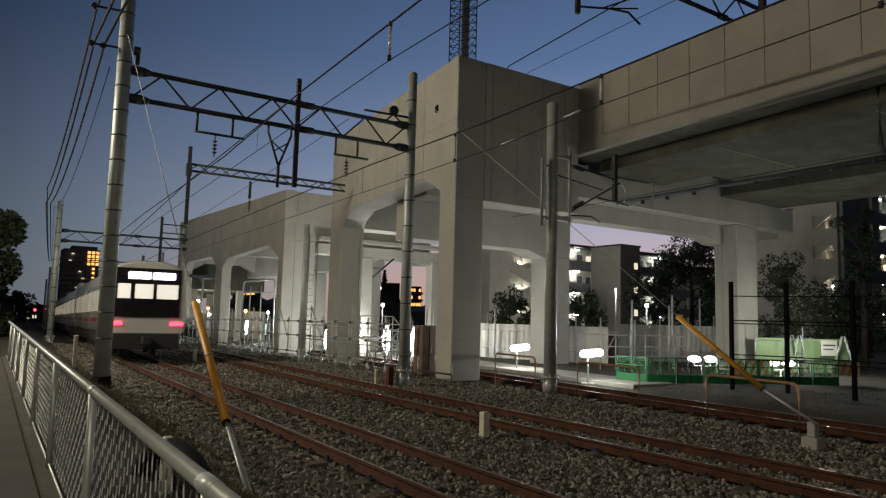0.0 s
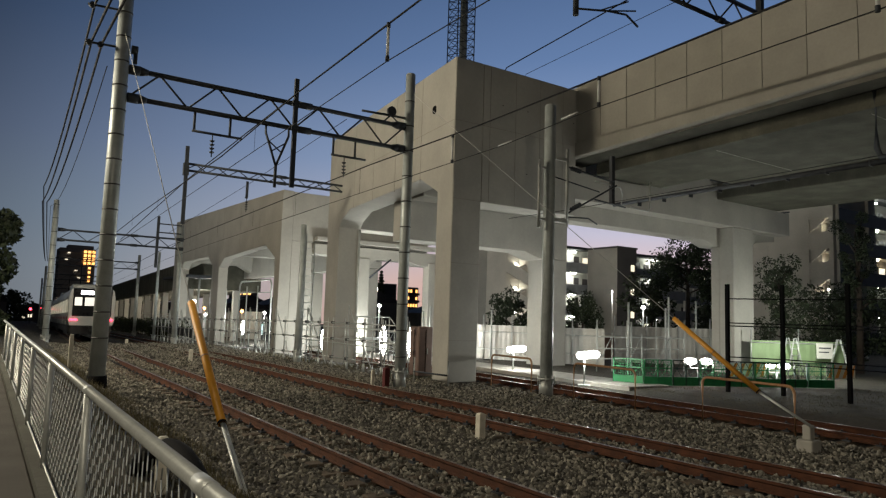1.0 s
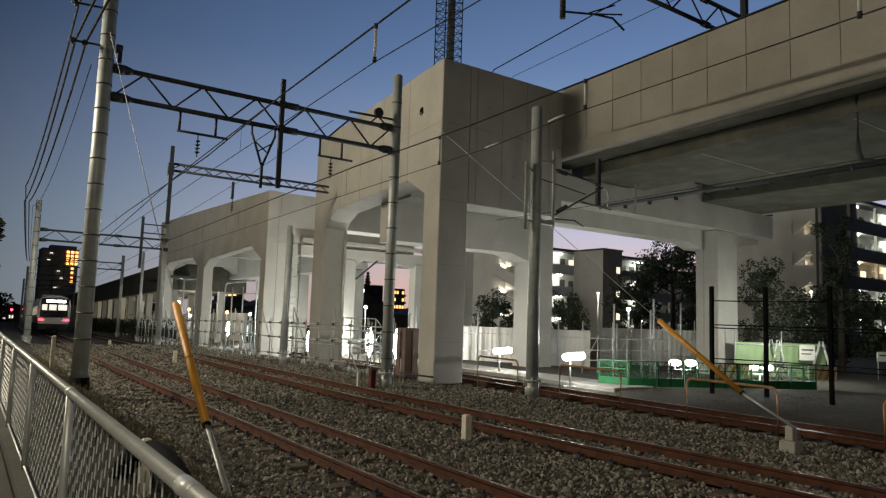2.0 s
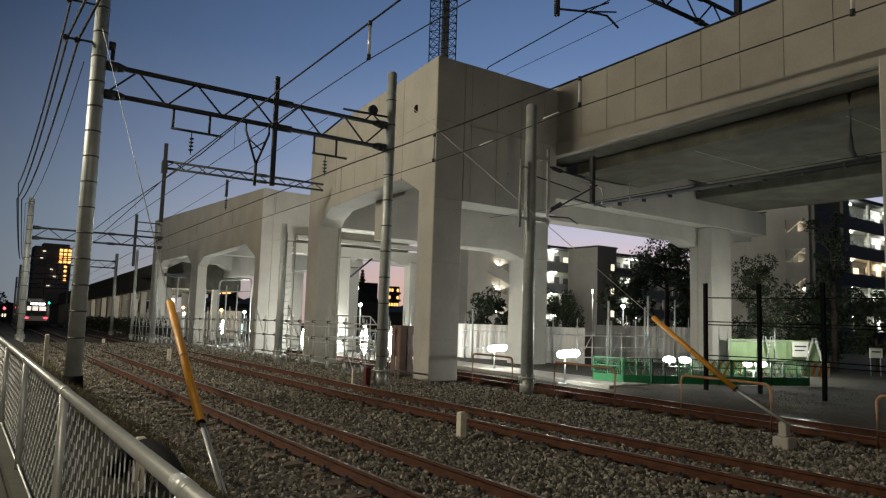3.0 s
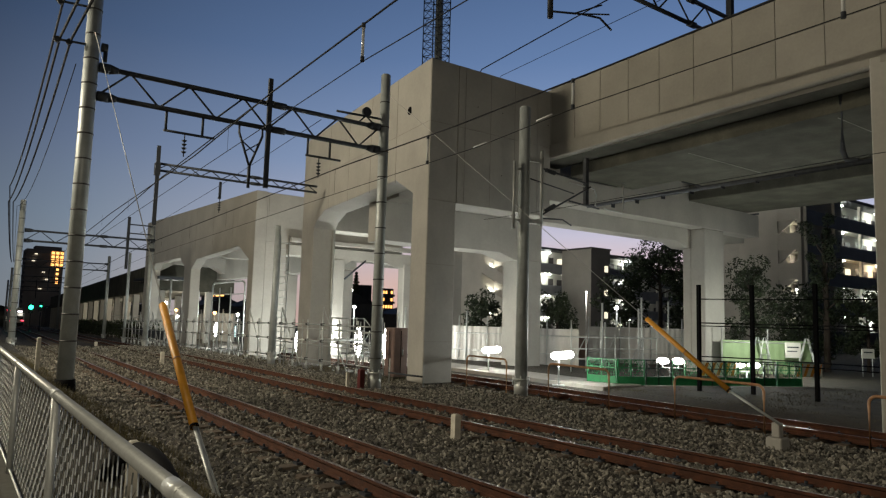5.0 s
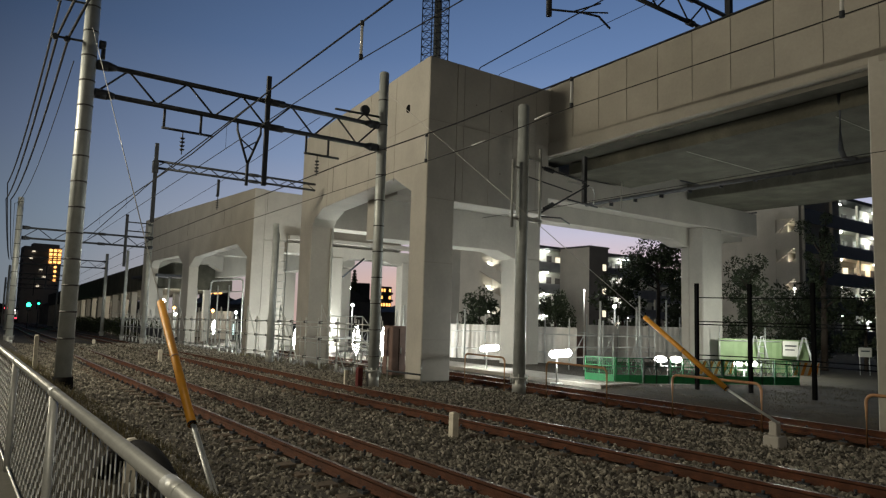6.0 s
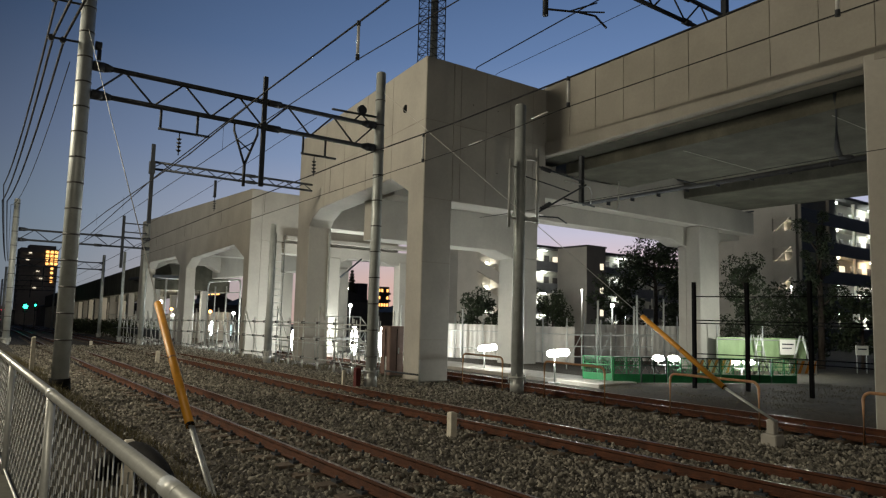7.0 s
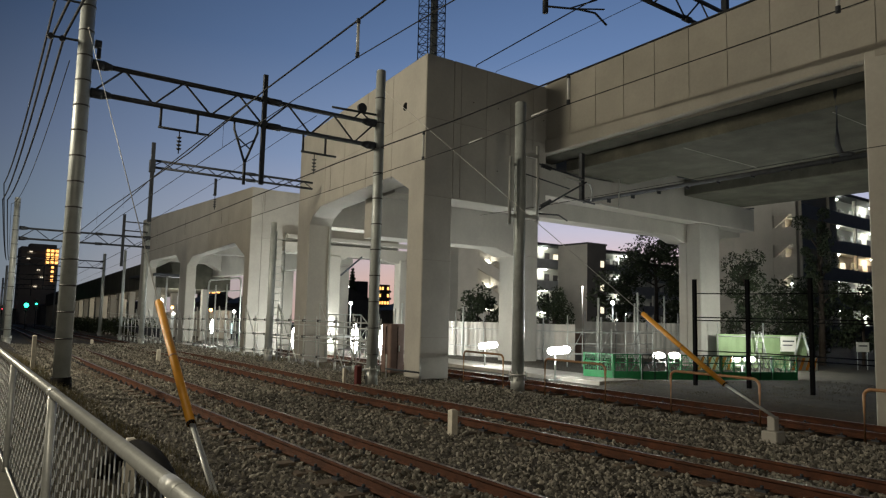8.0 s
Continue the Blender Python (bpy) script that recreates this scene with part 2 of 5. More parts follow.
track("near_track", 4.98, 0.0, -6, 300, "rusty running rails on brown concrete sleepers in ballast")
track("far_track", 8.83, 0.0, -6, 300, "second pair of rusty rails on sleepers in ballast", stray)
track("siding_track", 16.15, -0.22, -4, 40, "rusty rails of a lower construction siding")
# ---------------------------------------------------------------- viaduct
SKEW = 0.125


def slant(x, y):
    """x of a point that lies on the viaduct's slanting axis."""
    return x + SKEW * (y - 18.4)


def block(bm, corners, z0, z1):
    """An upright block over a plan outline."""
    prism(bm, [(x, y) for x, y in corners], (0, 0, z0), (1, 0, 0), (0, 1, 0), (0, 0, z1 - z0))


def quad(x0, y0, x1, y1, s=SKEW):
    return [(x0 + s * (y0 - 18.4), y0), (x1 + s * (y0 - 18.4), y0), (x1 + s * (y1 - 18.4), y1), (x0 + s * (y1 - 18.4), y1)]


def tall_frame():
    v = thing("portal_pier", (0, 0, 0), "tall new grey concrete portal pier of an unfinished viaduct", "viaduct pier", kind="structure")
    L = 13.6
    # side wall with its haunched opening
    y0, y1 = 18.4, 18.4 + L
    o = [(0, 10.92), (0, 0), (1.15, 0), (1.15, 6.42), (2.6, 7.1), (10.3, 6.98), (11.4, 6.62), (11.8, 6.3), (11.8, -0.3), (L, -0.3), (L, 10.92)]
    d = Vector((SKEW, 1, 0)).normalized()
    k = math.sqrt(1 + SKEW * SKEW)
    bm = bmesh.new()
    prism(bm, [(a * k, b) for a, b in o], (12.66, 18.4, 0), d, (0, 0, 1), (1.18, 0, 0))
    part("side_wall", bm, CONCRETE, v, bevel=0.03)
    # front wall over the opening
    bm = boxes((13.846, 18.4, 6.05, 18.3, 19.5, 10.92))
    part("front_wall", bm, CONCRETE, v, bevel=0.02)
    bm = bmesh.new()
    block(bm, quad(13.9, 19.6, 20.2, y1 - 0.2), 9.4, 10.4)
    part("deck_slab", bm, CONCRETE, v)
    # formwork joints
    for x in (14.15, 15.3, 16.45, 17.6):
        part("form_joint", boxes((x, 18.392, 6.1, x + 0.014, 18.402, 10.9)), FORM, v)
    part("form_joint", boxes((12.67, 18.392, 8.72, 18.29, 18.402, 8.735)), FORM, v)
    for z in (1.35, 3.9, 6.06):
        part("form_joint", boxes((12.67, 18.392, z, 13.84, 18.402, z + 0.012)), FORM, v)
    for y in (2.6, 5.0, 7.4, 9.8):
        bm = bmesh.new()
        prism(bm, [(0, 7.0), (0.014, 7.0), (0.014, 10.9), (0, 10.9)], (12.652 + SKEW * y, 18.4 + y, 0), d, (0, 0, 1), (0.02, 0, 0))
        part("form_joint", bm, FORM, v)
    bm = bmesh.new()
    prism(bm, [(0.05, 8.72), (L - 0.05, 8.72), (L - 0.05, 8.735), (0.05, 8.735)], (12.652, 18.4, 0), d, (0, 0, 1), (0.02, 0, 0))
    part("form_joint", bm, FORM, v)
    # black stubs painted in for the dark inside of tie holes
    for i in range(4):
        for z in (7.3, 9.6):
            part("tie_hole_stub", tubes(((14.7 + i * 1.15, 18.38, z), (14.7 + i * 1.15, 18.42, z), 0.018, 0.018), sides=8), BLACK, v)
    # black disc on the side wall for the dark inside of a hole
    bm = bmesh.new()
    tube(bm, (12.84, 19.95, 9.45), (13.25, 19.95, 9.45), 0.15, sides=20)
    part("drain_hole_disc", bm, BLACK, v, "black disc for the dark inside of a round hole")
    # cross beams between the side walls, and the far side wall
    for y, zb in ((23.0, 6.95), (30.3, 6.3)):
        bm = bmesh.new()
        block(bm, quad(13.85, y, 24.0, y + 1.3), zb, 9.35)
        part("cross_beam", bm, CONCRETE, v, bevel=0.02)
    part("down_pipe", tubes(((15.2, 30.1, -0.2), (15.2, 30.1, 6.25), 0.06, 0.06)), GALV, v, "grey down pipe")
    part("pipe_bracket", tubes(((17.6, 33.4, 4.1), (18.9, 33.4, 5.2), 0.05, 0.05)), DARK, v)
    return v


def main_viaduct():
    v = thing("viaduct", (0, 0, 0), "new concrete railway viaduct with panelled parapet and dark soffit", "viaduct", kind="structure")
    s = 0.095
    # parapet and edge slab; their joints fall gently towards the near end
    far, near = 19.4, -14.0

    def px(y):
        return 18.3 + s * (y - 18.4)

    def low(y):
        return 8.84 - 0.028 * (18.4 - y)

    def middle(y):
        return 9.98 - 0.022 * (18.4 - y)

    def top(y):
        return 11.04 - 0.014 * (18.4 - y)

    def loft(bm, a, b, section):
        ends = [[bm.verts.new((px(y) + dx, y, z)) for dx, z in section(y)] for y in (a, b)]
        n = len(ends[0])
        bm.faces.new(ends[0])
        bm.faces.new(ends[1][::-1])
        for i in range(n):
            bm.faces.new((ends[0][i], ends[0][(i + 1) % n], ends[1][(i + 1) % n], ends[1][i]))
        return bm

    part("parapet", loft(bmesh.new(), near, far, lambda y: [(0, top(y)), (0, low(y)), (0.28, low(y)), (0.28, top(y))]), CONCRETE, v)
    part("edge_fascia", loft(bmesh.new(), near, far, lambda y: [(-0.05, low(y) - 0.004), (-0.05, 8.34), (0.0, 8.3), (0.2, 8.3), (0.2, low(y) - 0.004)]), PANEL, v)
    # the edge slab's underside shade comes from its dark colour
    part("edge_slab", loft(bmesh.new(), near, far, lambda y: [(0.2, 8.45), (0.2, 8.305), (1.25, 8.27), (1.25, 8.45)]), CONCRETE_OLD_SHADED, v, "edge slab darkened for stains and underside shade")
    # raised panels in two rows
    y = 18.33
    while y > -8:
        w = 1.32
        a, b = y - w + 0.03, y
        part("panel", loft(bmesh.new(), a, b, lambda q: [(-0.022, low(q) + 0.03), (0.004, low(q) + 0.03), (0.004, middle(q) - 0.012), (-0.022, middle(q) - 0.012)]), PANEL, v)
        part("panel", loft(bmesh.new(), a, b, lambda q: [(-0.022, middle(q) + 0.012), (0.004, middle(q) + 0.012), (0.004, top(q) - 0.02), (-0.022, top(q) - 0.02)]), PANEL, v)
        y -= w
    part("coping", loft(bmesh.new(), near, 18.38, lambda q: [(-0.05, top(q)), (0.35, top(q)), (0.35, top(q) + 0.05), (-0.05, top(q) + 0.05)]), CONCRETE_OLD_SHADED, v)
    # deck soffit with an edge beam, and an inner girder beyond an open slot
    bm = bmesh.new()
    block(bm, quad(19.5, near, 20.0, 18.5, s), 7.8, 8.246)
    part("edge_beam", bm, CONCRETE_OLD_SHADED, v, bevel=0.02)
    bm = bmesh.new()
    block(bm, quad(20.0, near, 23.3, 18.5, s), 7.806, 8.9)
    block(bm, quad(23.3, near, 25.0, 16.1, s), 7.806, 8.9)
    part("deck_slab", bm, CONCRETE_OLD_SHADED, v)
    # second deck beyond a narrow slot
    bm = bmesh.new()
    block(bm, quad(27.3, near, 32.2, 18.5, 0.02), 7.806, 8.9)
    part("second_deck", bm, CONCRETE_OLD_SHADED, v, bevel=0.03)
    # cover added over the slot to keep the sky out and the gap dark
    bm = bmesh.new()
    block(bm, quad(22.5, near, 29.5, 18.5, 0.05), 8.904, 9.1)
    part("added_slot_cover", bm, CONCRETE_OLD_SHADED, v)
    for y in (3.0, 8.3, 13.2):
        bm = bmesh.new()
        block(bm, quad(20.0, y, 24.6, y + 0.02, s), 7.798, 7.808)
        part("form_joint", bm, CONCRETE, v)
    part("slot_rim", boxes((23.32, 16.05, 7.77, 25.0, 16.12, 7.81)), DARK, v)
    # cross beam towards the far pier
    bm = bmesh.new()
    prism(bm, [(18.3, 6.75), (33.4, 6.68), (33.4, 7.795), (32.3, 7.795), (32.3, 8.89), (22.4, 8.89), (22.4, 7.795), (18.3, 7.795)], (0, 18.55, 0), (1, 0, 0), (0, 0, 1), (0, 0.8, 0))
    part("cross_beam", bm, CONCRETE, v, bevel=0.02)
    bm = bmesh.new()
    prism(bm, [(18.3, 6.05), (27.6, 6.05), (28.4, 5.80), (31.0, 5.80), (31.8, 6.3), (33.4, 6.45), (33.4, 7.79), (18.3, 7.79)], (0, 19.354, 0), (1, 0, 0), (0, 0, 1), (0, 0.9, 0))
    part("cross_beam", bm, CONCRETE, v, bevel=0.02)
    part("column", boxes((28.7, 18.6, -0.3, 30.3, 19.35, 6.7), (28.7, 19.35, -0.3, 30.3, 19.8, 5.81)), CONCRETE, v, bevel=0.04)
    # back frame
    bm = bmesh.new()
    prism(bm, [(14.6, 7.6), (14.6, 5.3), (21.0, 5.3), (22.0, 5.0), (23.75, 5.0), (23.75, 7.6)], (0, 24.4, 0), (1, 0, 0), (0, 0, 1), (0, 1.3, 0))
    part("back_beam", bm, CONCRETE, v, bevel=0.02)
    part("column", boxes((22.3, 24.35, -0.3, 23.7, 25.65, 5.05)), CONCRETE, v, bevel=0.04)
    bm = bmesh.new()
    block(bm, quad(20.5, 20.2, 29, 62, s), 8.2, 9.2)
    part("deck_slab", bm, CONCRETE, v)
    # pier beside the siding
    bm = boxes((17.12, 5.3, -0.4, 19.0, 6.75, 8.51))
    part("column", bm, CONCRETE, v, bevel=0.03)
    part("pier_head", boxes((19.0, 5.4, 5.6, 29.5, 6.65, 8.2)), CONCRETE, v, bevel=0.02)
    # drain pipes
    bm = bmesh.new()
    path_tube(bm, [(19.42, 17.5, 6.5), (18.9, 12, 6.42), (18.4, 6.4, 6.35)], 0.07, 8)
    part("drain_pipe", bm, DARK, v, "dark drain pipe along the girder")
    bm = bmesh.new()
    path_tube(bm, [(18.55, 8.0, 8.24), (18.55, 8.0, 6.75), (18.52, 7.9, 6.5), (18.5, 7.6, 6.42)], 0.07, 8)
    part("down_pipe", bm, DARK, v, "dark down pipe")
    for i in range(9):
        yy = 7 + i * 1.15
        part("pipe_bracket", boxes((18.4 + 0.093 * (yy - 6.4) - 0.08, yy, 6.3, 18.4 + 0.093 * (yy - 6.4) + 0.11, yy + 0.03, 6.46)), DARK, v)
    return v


def left_viaduct():
    v = thing("approach_viaduct", (0, 0, 0), "lower concrete approach viaduct with haunched arches between columns", "viaduct", kind="structure")
    X = 13.95
    o = [(37.5, 9.12), (63.6, 9.72), (63.6, -1.8), (60.9, -1.8), (60.9, 5.5), (60.0, 6.0), (52.6, 6.05), (51.3, 5.3), (51.3, -1.5), (49.6, -1.5), (49.6, 5.1), (48.4, 5.72), (40.1, 6.08), (38.3, 5.2), (38.3, -0.8), (37.5, -0.8)]
    bm = bmesh.new()
    prism(bm, o, (X, 0, 0), (0, 1, 0), (0, 0, 1), (0.66, 0, 0))
    part("side_wall", bm, CONCRETE, v, bevel=0.02)
    # end frame that faces the tall portal
    part("corner_pier", boxes((X + 0.662, 37.504, -0.8, X + 1.95, 38.7, 6.2)), CONCRETE, v, bevel=0.03)
    part("end_wall", boxes((X + 0.662, 37.504, 6.2, X + 10.0, 38.3, 9.08)), CONCRETE, v, bevel=0.02)
    bm = bmesh.new()
    prism(bm, [(15.95, 6.15), (15.95, 5.55), (18.0, 5.5), (19.65, 5.2), (20.2, 5.5), (22.6, 5.5), (23.2, 5.3), (24.6, 5.3), (24.6, 6.15)], (0, 37.3, 0), (1, 0, 0), (0, 0, 1), (0, 1.2, 0))
    part("end_beam", bm, CONCRETE, v, bevel=0.02)
    part("bearing_ledge", boxes((15.95, 36.9, 6.3, 24.6, 37.5, 6.55)), CONCRETE, v, "pale bearing ledge", bevel=0.02)
    for x0, x1, deep in ((18.1, 19.6, 1.4), (23.9, 24.6, 0.7)):
        part("column", boxes((x0, 37.2, -0.6, x1, 37.2 + deep, 5.5)), CONCRETE, v, bevel=0.03)
    for y in (41.3, 45.1, 48.9, 52.7, 56.5, 60.3):
        part("form_joint", boxes((X - 0.008, y, 6.3, X + 0.01, y + 0.016, 9.15)), FORM, v)
    part("deck_slab", boxes((X + 0.66, 38.3, 7.4, X + 10, 63.6, 8.2)), CONCRETE, v)
    part("rear_beam", boxes((X + 6.3, 38.7, 5.05, X + 7.3, 63.6, 7.4)), CONCRETE, v, bevel=0.02)
    for y in (49.6, 61.2):
        bm = bmesh.new()
        prism(bm, [(X + 0.66, 7.39), (X + 0.66, 5.4), (X + 1.9, 6.1), (X + 5.2, 6.1), (X + 6.3, 5.5), (X + 6.3, 7.39)], (0, y + 0.1, 0), (1, 0, 0), (0, 0, 1), (0, 1.2, 0))
        part("cross_beam", bm, CONCRETE, v, bevel=0.02)
    for y in (39.5, 48.2):
        part("column", boxes((X + 6.1, y, -1.8, X + 7.5, y + 1.5, 5.05)), CONCRETE, v, bevel=0.03)
    for y in (41.6, 44.5, 54.0, 57.4):
        part("cross_beam", boxes((X + 0.66, y, 6.7, X + 6.3, y + 0.5, 7.39)), CONCRETE, v)
    # distant low stretch on many columns
    pts = [63.7 + 6 * i for i in range(20)]
    bm = bmesh.new()
    rings = []
    for y in pts:
        x = 13.6 + bend(y) * 0.75
        rings.append([bm.verts.new((x + dx, y, z + fall(y))) for dx, z in ((0, 4.5), (7, 4.5), (7, 6.9), (0, 6.9))])
    for p, q in zip(rings, rings[1:]):
        for k in range(4):
            bm.faces.new((p[k], p[(k + 1) % 4], q[(k + 1) % 4], q[k]))
    bm.faces.new(rings[0][::-1])
    bm.faces.new(rings[-1])
    part("far_deck", bm, CONCRETE_OLD_SHADED, v)
    for a in pts:
        for dx in (0.3, 4.5):
            x = 13.6 + bend(a) * 0.75 + dx
            part("far_column", boxes((x, a, fall(a) - 1.5, x + 0.55, a + 0.6, 4.6 + fall(a))), CONCRETE, v)
    # wall added behind the columns to catch lamplight and brighten the gaps
    bm = bmesh.new()
    for p, q in zip(pts, pts[1:]):
        xp, xq = (20.7 + bend(k) * 0.75 for k in (p, q))
        prism(bm, [(xp, p), (xq, q), (xq + 0.2, q), (xp + 0.2, p)], (0, 0, fall(q) - 1.5), (1, 0, 0), (0, 1, 0), (0, 0, 4.2))
    part("rear_wall", bm, CONCRETE, v)
    return v


PANEL = material("parapet_panel", (0.345, 0.328, 0.292), 0.8, vary=0.16, scale=0.8, fine=12, bump=0.1, each=0.05)
tall_frame()
main_viaduct()
left_viaduct()


# ---------------------------------------------------------------- poles and gantries
def mast(x, y, z0, z1, r0, r1, label, bands=0.0, flange=True):
    p = thing("catenary_pole", (x, y, z0), label, "catenary pole", "catenary poles")
    h = z1 - z0
    part("shaft", tubes(((0, 0, 0), (0, 0, h), r0, r1), sides=20), POLE, p)
    bm = bmesh.new()
    tube(bm, (0, 0, h), (0, 0, h + 0.04), r1 * 1.04, r1 * 0.8, 20)
    part("cap", bm, GALV, p)
    if flange:
        foot = part("foot", tubes(((0, 0, 0), (0, 0, 0.45), r0 * 1.12, r0 * 1.12), sides=20), GALV, p, "galvanised bolted pole foot")
        part("flange", tubes(((0, 0, 0.45), (0, 0, 0.5), r0 * 1.42, r0 * 1.42), sides=20), GALV, foot)
        for i in range(8):
            a = i * math.pi / 4
            u, v = r0 * 1.3 * math.cos(a), r0 * 1.3 * math.sin(a)
            part("bolt", tubes(((u, v, 0.3), (u, v, 0.58), 0.02, 0.02), sides=6), GALV, foot)
    if bands:
        z = 0.9
        while z < h - 0.2:
            r = r0 + (r1 - r0) * z / h
            part("band", tubes(((0, 0, z), (0, 0, z + 0.035), r * 1.05, r * 1.05), sides=20), BAND, p)
            z += bands
    return p


def lattice_beam(name, x0, x1, y, zb, zt, step, r, label, ends=True):
    g = thing(name, (x0, y, zb), label, "catenary gantry", "overhead gantries")
    L, h = x1 - x0, zt - zb
    part("lower_chord", tubes(((0, 0, 0), (L, 0, 0), r, r)), DARK, g)
    part("upper_chord", tubes(((0, 0, h), (L, 0, h), r, r)), DARK, g)
    n = max(2, round(L / step))
    up = True
    for i in range(n):
        a, b = L * i / n, L * (i + 1) / n
        part("lattice_bar", tubes(((a, 0, 0 if up else h), (b, 0, h if up else 0), r * 0.42, r * 0.42), sides=6), DARK, g)
        up = not up
    if ends:
        for x, s in ((0, 1), (L, -1)):
            for z in (0, h):
                bm = tubes(((x, 0, z), (x + s * 0.25, 0, z), r * 1.9, r * 1.9))
                tube(bm, (x + s * 0.25, 0, z), (x + s * 0.45, 0, z), r * 1.9, r * 1.1)
                part("end_socket", bm, DARK, g)
    for x in (L * 0.585,):
        for z in (0, h):
            part("joint_sleeve", tubes(((x - 0.2, 0, z), (x + 0.2, 0, z), r * 1.5, r * 1.5)), DARK, g)
    return g


POLE_1 = mast(2.42, 18.2, 0.45, 10.9, 0.185, 0.165, "tall banded grey steel catenary pole standing on the bank", bands=0.62, flange=False)
part("base_wrap", tubes(((0, 0, -0.3), (0, 0, 0.03), 0.25, 0.22), sides=20), BLACK, POLE_1, "black wrapped pole base")
mast(10.77, 18.2, -0.05, 9.75, 0.17, 0.15, "grey steel catenary pole at the foot of the viaduct", bands=0.8)
POLE_3 = mast(14.2, 15.4, -0.1, 8.75, 0.19, 0.175, "grey steel catenary pole with side brackets beside the siding")
mast(3.2, 45.4, -0.2, 8.15, 0.18, 0.15, "grey steel catenary pole further along the line", bands=0.8)
mast(10.4, 46.0, -0.3, 7.45, 0.16, 0.14, "grey steel catenary pole further along the line")
mast(11.6, 28.4, -0.05, 5.95, 0.14, 0.12, "slim grey steel pole among the scaffolding")
lattice_beam("gantry", 2.6, 10.6, 18.2, 7.32, 8.04, 0.72, 0.065, "dark lattice catenary gantry spanning both tracks")
lattice_beam("gantry", 6.42, 13.45, 28.6, 7.72, 8.0, 0.45, 0.05, "dark lattice catenary gantry spanning the far track", ends=False)
lattice_beam("gantry", 3.4, 10.5, 45.7, 5.9, 6.5, 0.75, 0.06, "dark lattice catenary gantry in the distance")
d = thing("drop_post", (8.89, 45.7, 4.6), "dark square post on a distant gantry", "drop post", "drop posts")
part("post", boxes((-0.08, -0.16, 0, 0.08, -0.07, 3.25)), DARK, d)
part("arm", boxes((0.08, -0.14, 2.2, 1.4, -0.08, 2.27), (0.08, -0.14, 2.75, 1.4, -0.08, 2.82)), DARK, d)
for y in (78.0, 108.0, 142.0):
    x, z = bend(y), fall(y)
    mast(2.9 + x, y, z - 0.2, z + 8.6, 0.17, 0.15, "grey steel catenary pole far along the line")
    mast(11.0 + x, y, z - 0.2, z + 8.4, 0.17, 0.15, "grey steel catenary pole far along the line")
    lattice_beam("gantry", 2.9 + x, 11.0 + x, y, z + 6.9, z + 7.6, 0.9, 0.06, "dark lattice catenary gantry far along the line")
    d = thing("drop_post", (7.2 + x, y, z + 5.6), "dark drop post on a distant gantry", "drop post", "drop posts")
    part("post", boxes((-0.07, -0.14, 0, 0.07, -0.05, 3.2)), DARK, d)
for x, y in ((10.6, 62.0), (-1.2, 70.0)):
    mast(x + bend(y), y, fall(y) - 0.2, fall(y) + 7.4, 0.13, 0.11, "slim grey pole beside the line")
# ---------------------------------------------------------------- pavement fence
def chain_fence():
    f = thing("chain_link_fence", (0, 0, 0), "waist-high galvanised chain-link fence along the pavement", "fence")
    X, top, y0, y1 = 0.62, 1.63, -1.5, 24.0
    part("top_rail", tubes(((X, y0, top - 0.03), (X, y1, top - 0.03), 0.03, 0.03), sides=16), GALV, f, "shiny galvanised top rail")
    part("bottom_rail", tubes(((X, y0, 0.62), (X, y1, 0.62), 0.012, 0.012), sides=8), GALV, f)
    y = -0.55
    while y < y1 + 0.1:
        part("post", tubes(((X, y, 0.45), (X, y, top - 0.04), 0.027, 0.027), sides=12), GALV, f)
        part("post_sleeve", tubes(((X, y - 0.07, top - 0.03), (X, y + 0.07, top - 0.03), 0.0325, 0.0325), sides=16), GALV, f)
        y += 2.75
    pitch, rise, back = 0.095, 0.068, X + 0.04
    n, rows = int((y1 - y0) / pitch), int((top - 0.72) / rise)
    verts, faces = [], []
    r = 0.0034
    for i in range(n):
        yb = y0 + i * pitch
        for j in range(rows + 1):
            z = 0.63 + j * rise
            yy = yb + (pitch * 0.5 if (i + j) % 2 else -pitch * 0.5) * 1.06
            off = back + (0.010 if (i + j) % 2 else -0.010)
            verts += [(off - r, yy, z), (off, yy + r, z), (off + r, yy, z), (off, yy - r, z)]
        base = i * (rows + 1) * 4
        for j in range(rows):
            a = base + j * 4
            for k in range(4):
                faces.append((a + k, a + (k + 1) % 4, a + 4 + (k + 1) % 4, a + 4 + k))
    me = bpy.data.meshes.new("wire_mesh")
    me.from_pydata(verts, [], faces)
    me.materials.append(GALV)
    w = new("wire_mesh", me)
    w.parent = f
    tagged(w, "woven galvanised diamond wire mesh", kind="stuff")
    part("kerb", boxes((X - 0.1, y0, 0.3, X + 0.1, y1, 0.58)), CONCRETE_OLD_SHADED, f, "low concrete kerb under the fence")


def pavement():
    p = boxes((-3.2, -20, 0.3, 0.5, 40, 0.52))
    tagged(part("pavement", p, PAVING), "worn asphalt pavement beside the fence", "pavement", kind="structure")


pavement()
chain_fence()


